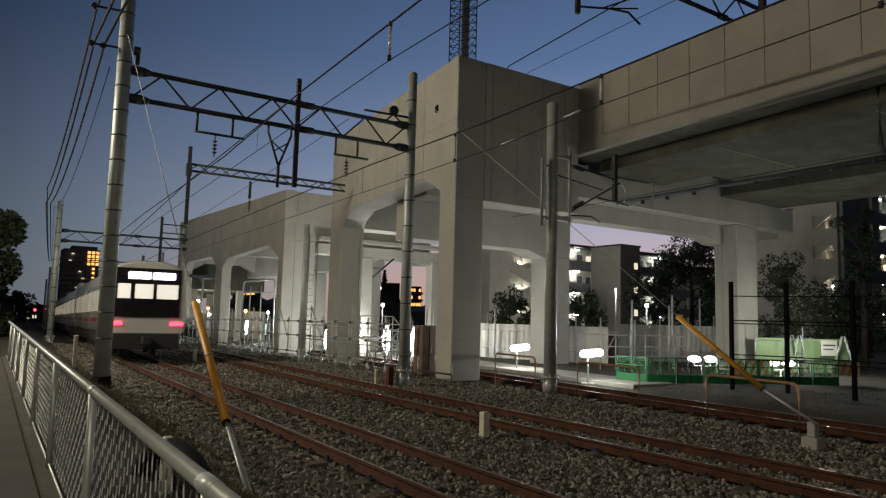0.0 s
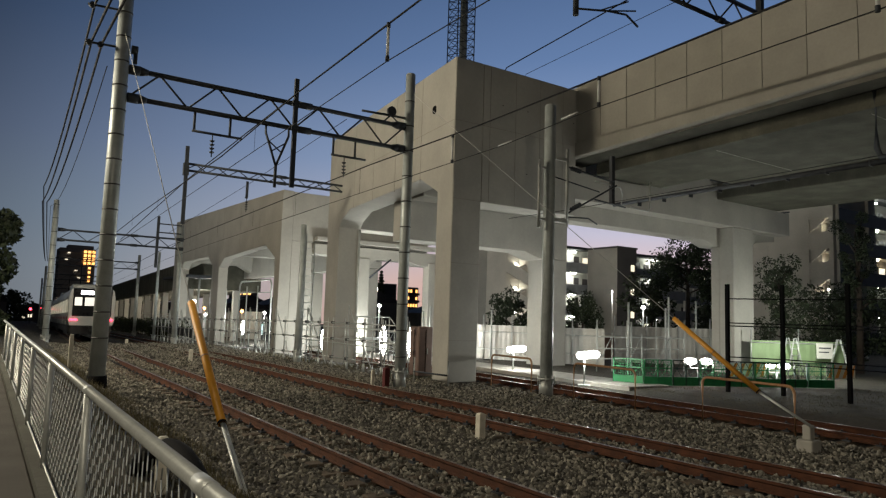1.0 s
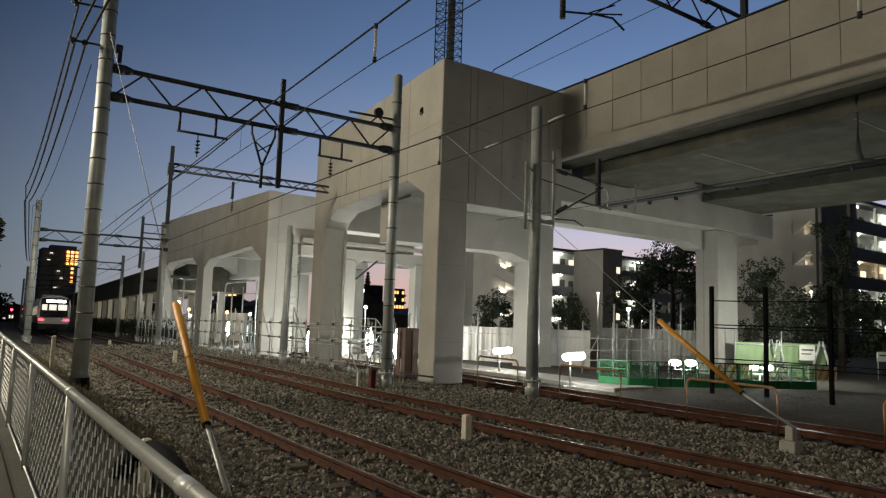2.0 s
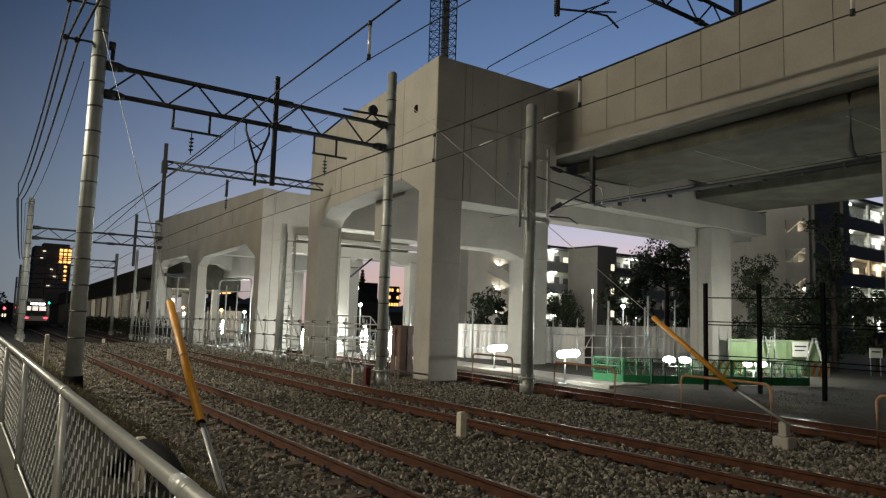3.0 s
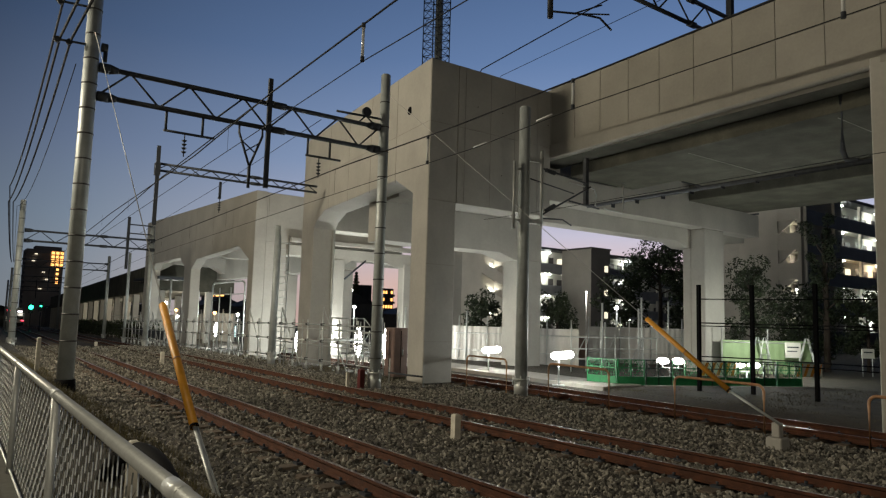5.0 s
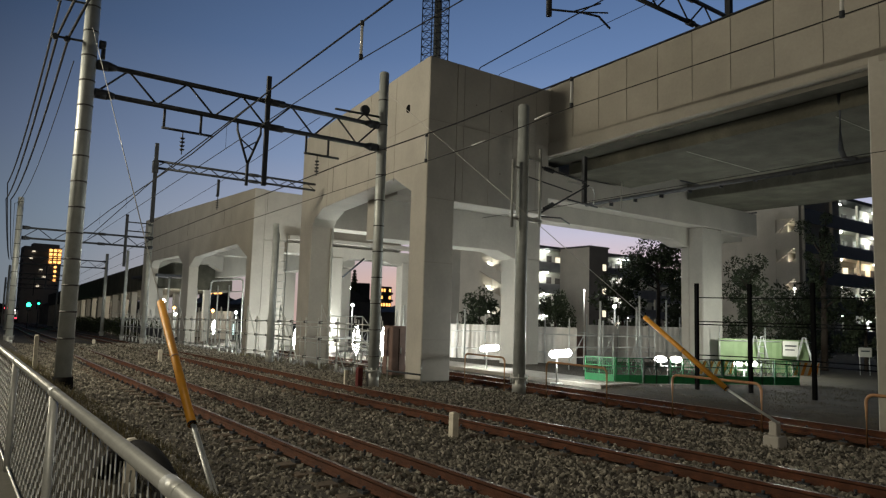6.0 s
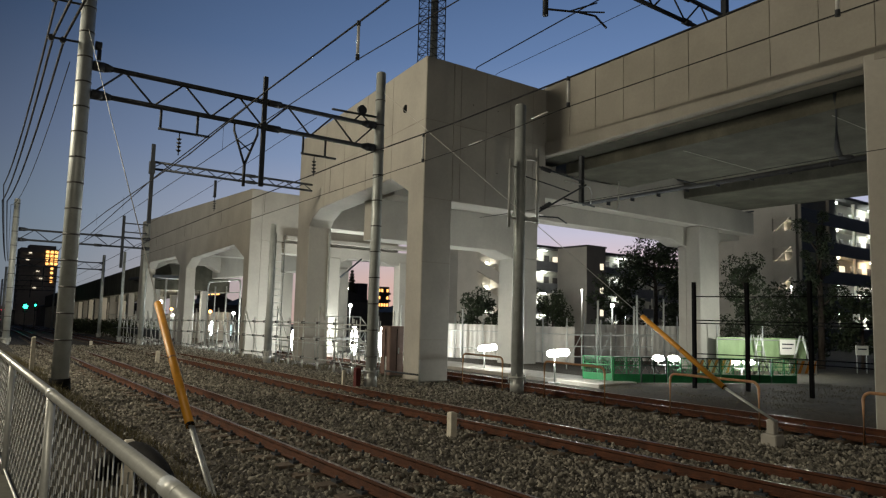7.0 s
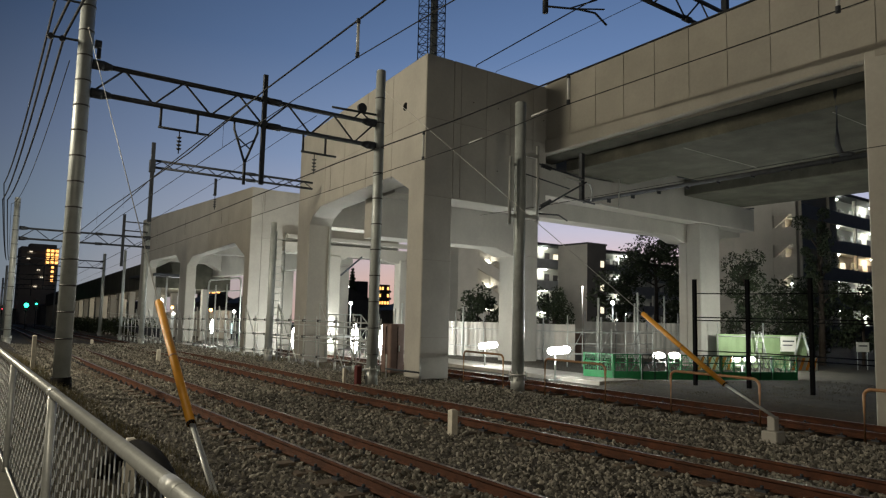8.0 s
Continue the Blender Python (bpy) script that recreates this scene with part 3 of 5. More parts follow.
# ---------------------------------------------------------------- guy wires
def guy(name, foot, low, high, top, label, block_at=None):
    g = thing(name, (0, 0, 0), label, "guy wire")
    path = [Vector(foot), Vector(low), Vector(high), Vector(top)]
    bm = bmesh.new()
    tube(bm, path[0], path[1], 0.022, sides=8)
    tube(bm, path[0] + Vector((0.05, 0, 0)), path[1] + Vector((0.03, 0, 0)), 0.014, sides=8)
    part("anchor_rod", bm, GALV, g)
    part("guard", tubes((path[1], path[2], 0.05, 0.05), sides=14), YELLOW, g, "bright yellow plastic guard tube")
    part("guard_cap", tubes((path[1], path[1].lerp(path[2], 0.012), 0.053, 0.053), sides=14), BLACK, g)
    part("guard_tie", tubes((path[1].lerp(path[2], 0.5), path[1].lerp(path[2], 0.512), 0.0525, 0.0525), sides=14), ORANGE_PIPE, g)
    part("stay_wire", tubes((path[2], path[3], 0.008, 0.008), sides=6), PALE_WIRE, g)
    return g


guy("guy_wire", (2.4, 6.75, -0.02), (2.4, 8.0, 0.84), (2.4, 9.76, 2.22), (2.42, 18.0, 8.85), "stay wire with a yellow guard tube beside the track")
guy("guy_wire", (12.32, 6.5, 0.40), (12.19, 7.41, 0.92), (11.97, 9.14, 2.25), (10.8, 18.05, 9.1), "stay wire with a yellow guard tube and concrete anchor")
a = thing("anchor_block", (12.42, 6.62, -0.06), "squat concrete anchor block in the ballast", "anchor block")
part("footing", boxes((-0.15, -0.15, 0, 0.15, 0.15, 0.22)), CONCRETE, a, bevel=0.02)
part("stub", boxes((-0.075, -0.075, 0.22, 0.075, 0.075, 0.48)), CONCRETE, a, bevel=0.015)
# ---------------------------------------------------------------- train
CAR_WHITE = material("painted_car_body", (0.62, 0.62, 0.60), 0.35, 0.1, vary=0.08, scale=1, fine=30, bump=0.03)
CAR_SIDE = material("stainless_car_side", (0.45, 0.46, 0.44), 0.3, 0.6, vary=0.12, scale=1, fine=40, bump=0.05)
CAR_BLACK = material("black_cab_front", (0.015, 0.015, 0.017), 0.2, vary=0.2, bump=0.02)
CAR_RED = material("red_stripe", (0.22, 0.03, 0.03), 0.4, vary=0.1, bump=0.02)
UNDER = material("underframe_grey", (0.03, 0.03, 0.032), 0.8, vary=0.4, scale=3)
CABIN = material("lit_cabin_window", (0.8, 0.8, 0.75), 0.3, bump=0, emit=(1.0, 0.93, 0.80), power=0.9)
SIDE_WIN = material("lit_side_window", (0.5, 0.5, 0.45), 0.2, bump=0, emit=(1.0, 0.92, 0.66), power=0.22)
HEADSIGN = material("white_led_sign", (0.9, 0.9, 0.9), 0.3, bump=0, emit=(1.0, 0.88, 0.92), power=6.0)
TAIL = material("red_tail_lamp", (0.6, 0.02, 0.03), 0.3, bump=0, emit=(1.0, 0.04, 0.08), power=7.0)


def train_car(rear):
    c = thing("train_car", (0, 0, 0), "white and silver commuter train car with glowing red tail lamps" if rear else "silver commuter train car with lit side windows", "train car", "train cars")
    W, L = 1.4, 19.5
    sec = [(-1.30, 1.0), (1.30, 1.0), (1.40, 1.35), (1.40, 2.9), (1.30, 3.35), (1.0, 3.62), (0.5, 3.75), (-0.5, 3.75), (-1.0, 3.62), (-1.30, 3.35), (-1.40, 2.9), (-1.40, 1.35)]
    bm = bmesh.new()
    prism(bm, sec, (0, 0.06, 0), (1, 0, 0), (0, 0, 1), (0, L, 0))
    part("body", bm, CAR_SIDE, c, bevel=0.03)
    if rear:
        bm = bmesh.new()
        prism(bm, [(a * 0.985, 1.0 + (b - 1.0) * 0.985) for a, b in sec], (0, -0.10, 0), (1, 0, 0), (0, 0, 1), (0, 0.2, 0))
        part("end_panel", bm, CAR_WHITE, c, "white painted end panel", bevel=0.04)
        part("window_mask", boxes((-1.16, -0.135, 1.62, 1.16, -0.09, 3.46)), CAR_BLACK, c, "glossy black window mask", bevel=0.015)
        for x0, x1 in ((-1.05, -0.62), (-0.46, 0.16), (0.30, 1.05)):
            part("end_window", boxes((x0, -0.145, 2.32, x1, -0.12, 2.86)), CABIN, c, "lit end window", bevel=0.006)
        for x0, x1 in ((-0.72, 0.06), (0.14, 0.92)):
            part("led_sign", boxes((x0, -0.18, 3.05, x1, -0.12, 3.31)), HEADSIGN, c, "glowing white sign", bevel=0.05)
        for s in (-1, 1):
            part("tail_lamp", boxes((s * 1.06 - 0.22, -0.15, 1.33, s * 1.06 + 0.22, -0.09, 1.45)), TAIL, c, "glowing red tail lamp", bevel=0.01)
        part("coupler", boxes((-0.15, -0.55, 0.62, 0.15, 0.1, 0.92)), UNDER, c, bevel=0.02)
        part("skirt", boxes((-1.2, -0.08, 0.45, 1.2, 0.15, 1.0)), UNDER, c, bevel=0.02)
    for s in (-1, 1):
        for i in range(4):
            y = 2.6 + i * 4.75
            part("door", boxes((s * 1.405 - 0.012, y - 0.65, 1.1, s * 1.405 + 0.012, y + 0.65, 2.98)), CAR_SIDE, c, bevel=0.004)
            for e in (-0.32, 0.32):
                part("door_window", boxes((s * 1.415 - 0.012, y + e - 0.22, 1.85, s * 1.415 + 0.012, y + e + 0.22, 2.75)), SIDE_WIN, c, "lit door window")
        for i in range(5):
            y0, y1 = (0.55, 1.7) if i == 0 else (3.45 + (i - 1) * 4.75, 6.55 + (i - 1) * 4.75)
            y1 = min(y1, 19.2)
            part("side_window", boxes((s * 1.41 - 0.012, y0, 1.85, s * 1.41 + 0.012, y1, 2.72)), SIDE_WIN, c, "lit passenger window")
        part("side_stripe", boxes((s * 1.406 - 0.01, 0.3, 1.42, s * 1.406 + 0.01, 19.3, 1.58)), CAR_RED, c, "red side stripe")
    part("air_conditioner", boxes((-0.9, 7.2, 3.7, 0.9, 11.5, 4.05)), CAR_SIDE, c, bevel=0.06)
    part("underframe", boxes((-1.25, 0.5, 0.55, 1.25, 19.2, 1.02), (-1.1, 5.8, 0.3, 1.1, 13.2, 0.6)), UNDER, c)
    for y in (2.9, 16.7):
        b = part("bogie", boxes((-1.1, y - 1.3, 0.42, 1.1, y + 1.3, 0.75)), UNDER, c, bevel=0.03)
        for yy in (y - 1.05, y + 1.05):
            for s in (-0.56, 0.56):
                part("wheel", tubes(((s - 0.06, yy, 0.585), (s + 0.06, yy, 0.585), 0.43, 0.43), sides=20), UNDER, b)
    return c


def heading(y):
    return math.degrees(math.atan2(bend(y + 5) - bend(y - 5), 10)), math.degrees(math.atan2(fall(y + 5) - fall(y - 5), 10))


CARS = [train_car(True)]
middle = train_car(False)
CARS.append(middle)
for i in range(4):
    CARS.append(copy_thing(middle, Matrix.Identity(4)))

# ---------------------------------------------------------------- overhead line
def catenary(x, messenger, contact, hangers):
    far = [(80.0, 0.15), (118.0, 0.2)]
    top, low = messenger[-1][1], contact[-1][1]
    mp = [(x + bend(y), y, z) for y, z in messenger] + [(x + bend(y), y, top + fall(y) + 0.2) for y, _ in far]
    cp = [(x + bend(y), y, z) for y, z in contact] + [(x + bend(y), y, low + fall(y) + 0.2) for y, _ in far]
    wire_through("messenger_wire", mp, 0.017, WIRE, "thick black messenger wire of the overhead line", steps=4)
    wire_through("contact_wire", cp, 0.009, WIRE, "thin black contact wire over the track", steps=4)

    def height(rows, y):
        return float(np.interp(y, [r[0] for r in rows], [r[1] for r in rows]))
    for y in hangers:
        tagged(part("dropper", tubes(((x, y, height(contact, y)), (x, y, height(messenger, y)), 0.004, 0.004), sides=5), WIRE), "thin hanger between the overhead wires", "dropper", "droppers")


catenary(5.0, [(-22, 7.0), (8.3, 6.77), (13.0, 6.58), (18.2, 6.2), (30, 6.0), (45.7, 6.0)], [(-22, 6.25), (9.2, 6.12), (18.2, 5.72), (45.7, 5.3)], (15.5, 22, 26, 31, 36))
catenary(8.83, [(-22, 7.1), (4.73, 6.6), (8.33, 6.48), (11.8, 6.38), (17.0, 6.35), (21.0, 6.25), (45.7, 6.1)], [(-22, 6.4), (3.3, 6.07), (8.4, 5.94), (11.0, 5.76), (17.0, 5.62), (45.7, 5.3)], (17.6, 22.5, 27, 32, 37))
wire_through("feeder_cable", [(22.0, -12, 17.2), (22.0, 19.0, 15.95), (22.0, 27.3, 15.3), (32.4, 47.2, 14.6)], 0.03, WIRE, "black feeder cable above the viaduct deck")
wire_through("feeder_cable", [(22.0, -12, 16.0), (22.0, 17.2, 14.9), (22.0, 25.7, 14.5), (32.4, 47.2, 13.6)], 0.014, WIRE, "thin black cable above the viaduct deck")
wire_through("feeder_cable", [(6.95, 18.1, 8.3), (6.5, 28.5, 7.3), (6.8, 45.7, 6.2)], 0.02, WIRE, "thick black cable between the gantries", steps=5)
wire_through("feeder_cable", [(8.6, 18.2, 7.9), (9.2, 28.6, 7.6), (9.6, 45.7, 6.9)], 0.01, WIRE, "thin black cable between the gantries", steps=5)
for x, z0, z1 in ((1.72, 8.55, 10.0), (1.95, 8.55, 10.0), (1.72, 9.45, 10.4)):
    wire_through("power_cable", [(x - 0.1, -20, z0 + 0.6), (x, 18.2, z0), (x + 0.75, 45.4, z0 - 0.55), (x + 4, 90, 7.0)], 0.03, WIRE, "black twisted power cable on pole arms", sag=0.7)
wire_through("power_cable", [(2.1, 18.2, 8.0), (2.9, 45.4, 7.8), (6, 90, 7.0)], 0.012, WIRE, "thin black power cable beside the poles", sag=0.9)


def insulator_tube(x, y, z0, z1):
    t = thing("spacer_rod", (x, y, z0), "white insulating spacer rod hanging from the cable", "insulator", "spacer rods")
    part("rod", tubes(((0, 0, 0.06), (0, 0, z1 - z0 - 0.06), 0.024, 0.024), sides=10), PORCELAIN, t)
    for z in (0, z1 - z0 - 0.08):
        part("clamp", tubes(((0, 0, z), (0, 0, z + 0.08), 0.034, 0.034), sides=8), DARK, t)


insulator_tube(5.0, 9.2, 6.12, 6.75)
insulator_tube(8.83, 8.33, 5.94, 6.50)
insulator_tube(8.83, 3.75, 6.03, 6.62)
insulator_tube(8.83, 12.9, 5.70, 6.38)
for y in (10.75, 8.85):
    tagged(part("cable_sleeve", tubes(((8.83, y, 5.965 if y < 10 else 5.80), (8.83, y + 0.42, 5.93 if y < 10 else 5.775), 0.016, 0.016), sides=8), PORCELAIN), "white plastic sleeve on the wire", "cable sleeve", "cable sleeves")


def u_hanger(x0, x1, y, zt, zb, tail):
    h = thing("hanger_frame", (x0, y, zb), "dark U-shaped hanger below the gantry", "hanger", "gantry hangers")
    part("drop_bar", tubes(((0, 0, 0), (0, 0, zt - zb), 0.035, 0.035), sides=8), DARK, h)
    part("drop_bar", tubes(((x1 - x0, 0, 0), (x1 - x0, 0, zt - zb), 0.035, 0.035), sides=8), DARK, h)
    part("foot_bar", tubes(((-0.05, 0, 0), (x1 - x0 + tail, 0, 0), 0.035, 0.035), sides=8), DARK, h)
    xm = (x1 - x0) * 0.52
    bm = tubes(((xm, 0, 0), (xm, 0, -0.62), 0.015, 0.015), sides=8)
    part("insulator_rod", bm, DARK, h)
    for i in range(4):
        part("insulator_shed", tubes(((xm, 0, -0.18 - i * 0.1), (xm, 0, -0.22 - i * 0.1), 0.07, 0.04), sides=12), DARK, h)
    return h


u_hanger(4.25, 5.18, 18.2, 7.36, 6.76, 0.32)
u_hanger(8.21, 8.92, 18.2, 7.36, 6.76, 0.36)
d = thing("drop_post", (6.95, 18.2, 5.6), "dark square drop post through the gantry", "drop post", "drop posts")
part("post", boxes((-0.06, -0.16, 0, 0.06, -0.07, 3.13)), DARK, d)
for z in (1.72, 2.44):
    part("clamp", boxes((-0.1, -0.18, z - 0.05, 0.1, 0.09, z + 0.05)), DARK, d)
y_ = thing("wishbone_hanger", (6.5, 18.2, 5.56), "dark wishbone hanger below the gantry", "hanger", "gantry hangers")
part("stem", tubes(((0, 0, 0), (0, 0, 0.62), 0.045, 0.045)), DARK, y_)
for s in (-1, 1):
    bm = bmesh.new()
    path_tube(bm, [(0, 0, 0.6), (s * 0.2, 0, 1.15), (s * 0.33, 0, 1.5), (s * 0.33, 0, 1.78)], 0.035, 8)
    part("arm", bm, DARK, y_)
part("brace", tubes(((-0.15, 0, 1.0), (0.26, 0, 1.3), 0.02, 0.02), ((0.15, 0, 1.0), (-0.26, 0, 1.3), 0.02, 0.02), sides=6), DARK, y_)
d = thing("drop_post", (6.46, 28.6, 5.5), "dark square drop post on the second gantry", "drop post", "drop posts")
part("post", boxes((-0.07, -0.14, 0, 0.07, -0.05, 3.2)), DARK, d)
part("clamp", boxes((-0.1, -0.16, 2.0, 0.1, 0.06, 2.5)), DARK, d)
u_hanger(9.0, 9.05, 28.6, 7.6, 6.9, 0.02)


def feeder_rack():
    f = thing("feeder_rack", (9.5, 18.2, 8.02), "dark feeder bracket with a pulley on the gantry", "bracket")
    part("arm", tubes(((-0.4, 0, 0.25), (1.15, 0, 0.3), 0.035, 0.035)), DARK, f)
    part("strut", tubes(((0.3, 0, 0), (0.6, 0, 0.3), 0.025, 0.025), ((1.0, 0, 0), (0.6, 0, 0.3), 0.025, 0.025), sides=6), DARK, f)
    part("pulley", tubes(((0.62, -0.05, 0.42), (0.62, 0.05, 0.42), 0.15, 0.15), sides=16), DARK, f)


feeder_rack()


def pole_arms():
    f, up = POLE_1, (0, 0, 8.05)
    for z in (0.0, 0.95):
        part("arm", tubes(((-0.85, 0, z), (-0.1, 0, z + 0.04), 0.03, 0.03), sides=8), DARK, f, at=up)
    part("insulator", tubes(((0.2, 0, 0.05), (0.34, 0, 0.05), 0.11, 0.11), sides=14), DARK, f, at=up)
    part("insulator", tubes(((0.3, 0, -0.3), (0.3, 0, -0.05), 0.05, 0.05), sides=10), DARK, f, at=up)
    for x, z in ((-0.75, 0.0), (-0.5, 0.0), (-0.75, 0.95)):
        part("cable_clamp", tubes(((x, -0.06, z), (x, 0.06, z), 0.07, 0.07), sides=10), DARK, f, at=up)


pole_arms()


def side_brackets():
    f, up = POLE_3, (0, 0, 5.0)
    part("tube", tubes(((-0.42, 0, 0), (-0.40, 0, 2.1), 0.045, 0.045)), GALV, f, at=up)
    part("tube", tubes(((0.75, 0, 0.15), (0.74, 0, 2.6), 0.05, 0.05)), GALV, f, at=up)
    for z in (0.25, 1.85):
        part("stand_off", boxes((-0.45, -0.03, z, -0.1, 0.03, z + 0.06)), GALV, f, at=up)
    for z in (0.25, 2.2):
        part("stand_off", boxes((0.15, -0.04, z, 0.8, 0.04, z + 0.12)), GALV, f, at=up)
    part("cantilever", tubes(((0.75, 0, 2.05), (2.8, -0.1, 1.8), 0.028, 0.028), ((0.2, 0, 1.65), (2.2, 0, 1.42), 0.02, 0.02)), DARK, f, at=up)
    part("stay", tubes(((0.75, 0, 0.55), (2.9, -0.1, 1.72), 0.028, 0.028)), DARK, f, at=up)
    bm = bmesh.new()
    path_tube(bm, [(0.75, 0, 0.45), (1.7, 0, 0.5), (2.1, 0, 0.35)], 0.025, 8)
    part("steady_arm", bm, DARK, f, at=up)
    for k, (z, dz) in enumerate(((2.04, -0.12), (0.6, 0.55))):
        for i in range(5):
            x = 0.95 + i * 0.09
            part("insulator_shed", tubes(((x, 0, z + dz * (x - 0.75)), (x + 0.03, 0, z + dz * (x - 0.72)), 0.075, 0.05), sides=12), DARK, f, at=up)
    part("hanging_bar", boxes((2.72, -0.06, 1.1, 2.86, 0.06, 2.7)), DARK, f, at=up)
    bm = bmesh.new()
    path_tube(bm, [(2.0, 0, 1.75), (2.4, 0, 1.75), (3.2, 0, 1.7), (3.3, 0, 1.5), (3.25, 0, 1.15)], 0.025, 8)
    part("loop_pipe", bm, GALV, f, at=up)
    bm = bmesh.new()
    path_tube(bm, [(3.7, 0, 1.1), (4.6, 0, 1.05), (4.68, 0, 1.15), (4.7, 0, 2.1)], 0.028, 8)
    part("loop_pipe", bm, GALV, f, at=up)
    part("long_bar", tubes(((2.0, 0, 1.15), (4.8, 1.2, 1.35), 0.03, 0.03)), DARK, f, at=up)
    return f


side_brackets()
wire_through("siding_wire", [(15.2, -6, 5.65), (15.2, 6, 5.75), (15.1, 15.4, 5.6), (15.0, 18.3, 5.6)], 0.009, WIRE, "thin black contact wire over the siding", steps=3)


def top_right_beam():
    g = lattice_beam("gantry", 19.6, 27.0, 16.0, 14.45, 15.5, 1.0, 0.09, "dark lattice gantry on a post above the viaduct parapet", ends=False)
    part("end_post", boxes((7.05, -0.12, -5.6, 7.3, 0.12, 2.2)), DARK, g)
    m = thing("cantilever_arm", (7.91, 8.0, 7.26), "dark cantilever arm with an insulator over the far track", "cantilever")
    part("insulator", tubes(((0, 0, 0), (0, 0, 0.9), 0.05, 0.05)), DARK, m)
    bm = bmesh.new()
    path_tube(bm, [(0, 0, 0.12), (0.8, 0, 0.3), (1.25, 0, 0.36), (1.45, 0, 0.27), (1.56, 0, 0.22)], 0.02, 8)
    part("arm", bm, DARK, m)
    part("registration_arm", tubes(((0.6, 0, 0.26), (1.3, 0, 0.62), 0.015, 0.015), ((0.85, 0, 0.32), (1.5, 0, 0.5), 0.015, 0.015), sides=6), DARK, m)
    part("hanger", tubes(((0, 0, 0.85), (0, 0, 3.0), 0.04, 0.04)), DARK, m)
    part("cross_arm", tubes(((-9.4, 0, 3.0), (0.2, 0, 3.0), 0.06, 0.06)), DARK, m)
    part("arm_post", tubes(((-9.4, 0, 3.0), (-9.4, 0, -6.75), 0.12, 0.12)), POLE, m)


top_right_beam()


def radio_mast():
    m = thing("lattice_mast", (33.0, 47.6, 0), "dark lattice radio mast with a central pole behind the viaduct", "mast")
    part("pole", tubes(((0.4, 0, 0), (0.4, 0, 33), 0.34, 0.34), sides=14), POLE, m, "grey steel pole")
    w = 0.75
    legs = [(-w, -w), (w + 0.3, -w), (w + 0.3, w), (-w, w)]
    for x, y in legs:
        part("leg", tubes(((x, y, 0), (x, y, 33), 0.05, 0.05), sides=6), DARK, m)
    bm = bmesh.new()
    for k in range(22):
        z = 18 + k * 0.7
        for i in range(4):
            (xa, ya), (xb, yb) = legs[i], legs[(i + 1) % 4]
            tube(bm, (xa, ya, z), (xb, yb, z + 0.7), 0.03, sides=4)
            tube(bm, (xb, yb, z), (xa, ya, z + 0.7), 0.03, sides=4)
    tagged(part("bracing", bm, DARK, m), kind="stuff")


radio_mast()
# ---------------------------------------------------------------- building site
LAMP_WHITE = material("glowing_work_lamp", (0.9, 0.9, 0.9), 0.4, bump=0, emit=(1.0, 0.97, 0.90), power=14.0)
LAMP_WARM = material("glowing_orange_lamp", (0.9, 0.6, 0.3), 0.4, bump=0, emit=(1.0, 0.42, 0.12), power=8.0)
LAMP_GREEN = material("glowing_green_signal", (0.1, 0.8, 0.5), 0.4, bump=0, emit=(0.02, 1.0, 0.45), power=10.0)
LAMP_RED = material("glowing_red_signal", (0.8, 0.05, 0.05), 0.4, bump=0, emit=(1.0, 0.05, 0.08), power=9.0)
GREEN_NET = material("green_barrier_plastic", (0.015, 0.19, 0.06), 0.5, vary=0.2, scale=5, bump=0.1)
ORANGE = material("orange_stripe_paint", (0.75, 0.30, 0.04), 0.5, vary=0.15, bump=0.02)
UNLIT_NET = material("unlit_green_barrier", (0.012, 0.045, 0.03), 0.5, vary=0.3, scale=6, bump=0.1)
GREEN_BOARD = material("pale_green_board", (0.30, 0.42, 0.22), 0.6, vary=0.2, scale=1.5, bump=0.05)
HOARD = material("white_steel_hoarding", (0.55, 0.53, 0.50), 0.5, 0.1, vary=0.2, scale=1.2, bump=0.05)
CAB = material("brown_cabinet_paint", (0.20, 0.13, 0.11), 0.6, vary=0.25, scale=3, bump=0.1)
SLAB = material("pale_walkway", (0.38, 0.36, 0.32), 0.8, vary=0.25, scale=2, fine=20, bump=0.2)
KIOSK = material("glowing_shop_front", (0.6, 0.7, 0.7), 0.4, bump=0, emit=(0.7, 1.0, 1.0), power=1.6)
PAPER = material("white_notice", (0.75, 0.74, 0.68), 0.6, vary=0.1, bump=0)


def balloon_light(x, y, z0, z1, r, power):
    b = thing("balloon_light", (x, y, -0.05), "tall glowing white balloon work light on a stand", "work light", "work lights")
    bm = bmesh.new()
    ball(bm, (0, 0, (z0 + z1) / 2 + 0.05), 1.0, 3, (r, r, (z1 - z0) / 2))
    for f in bm.faces:
        f.smooth = True
    e = part("balloon", bm, LAMP_WHITE, b, "glowing white balloon")
    e.visible_shadow = False
    part("stand", tubes(((0, 0, 0), (0, 0, z0 + 0.1), 0.03, 0.03)), GALV, b)
    for a in (0, 2.1, 4.2):
        part("leg", tubes(((0, 0, 0.35), (0.4 * math.cos(a), 0.4 * math.sin(a), 0), 0.015, 0.015), sides=6), GALV, b)
    lamp("work_lamp", "POINT", (x, y, (z0 + z1) / 2), power, WHITE, r)


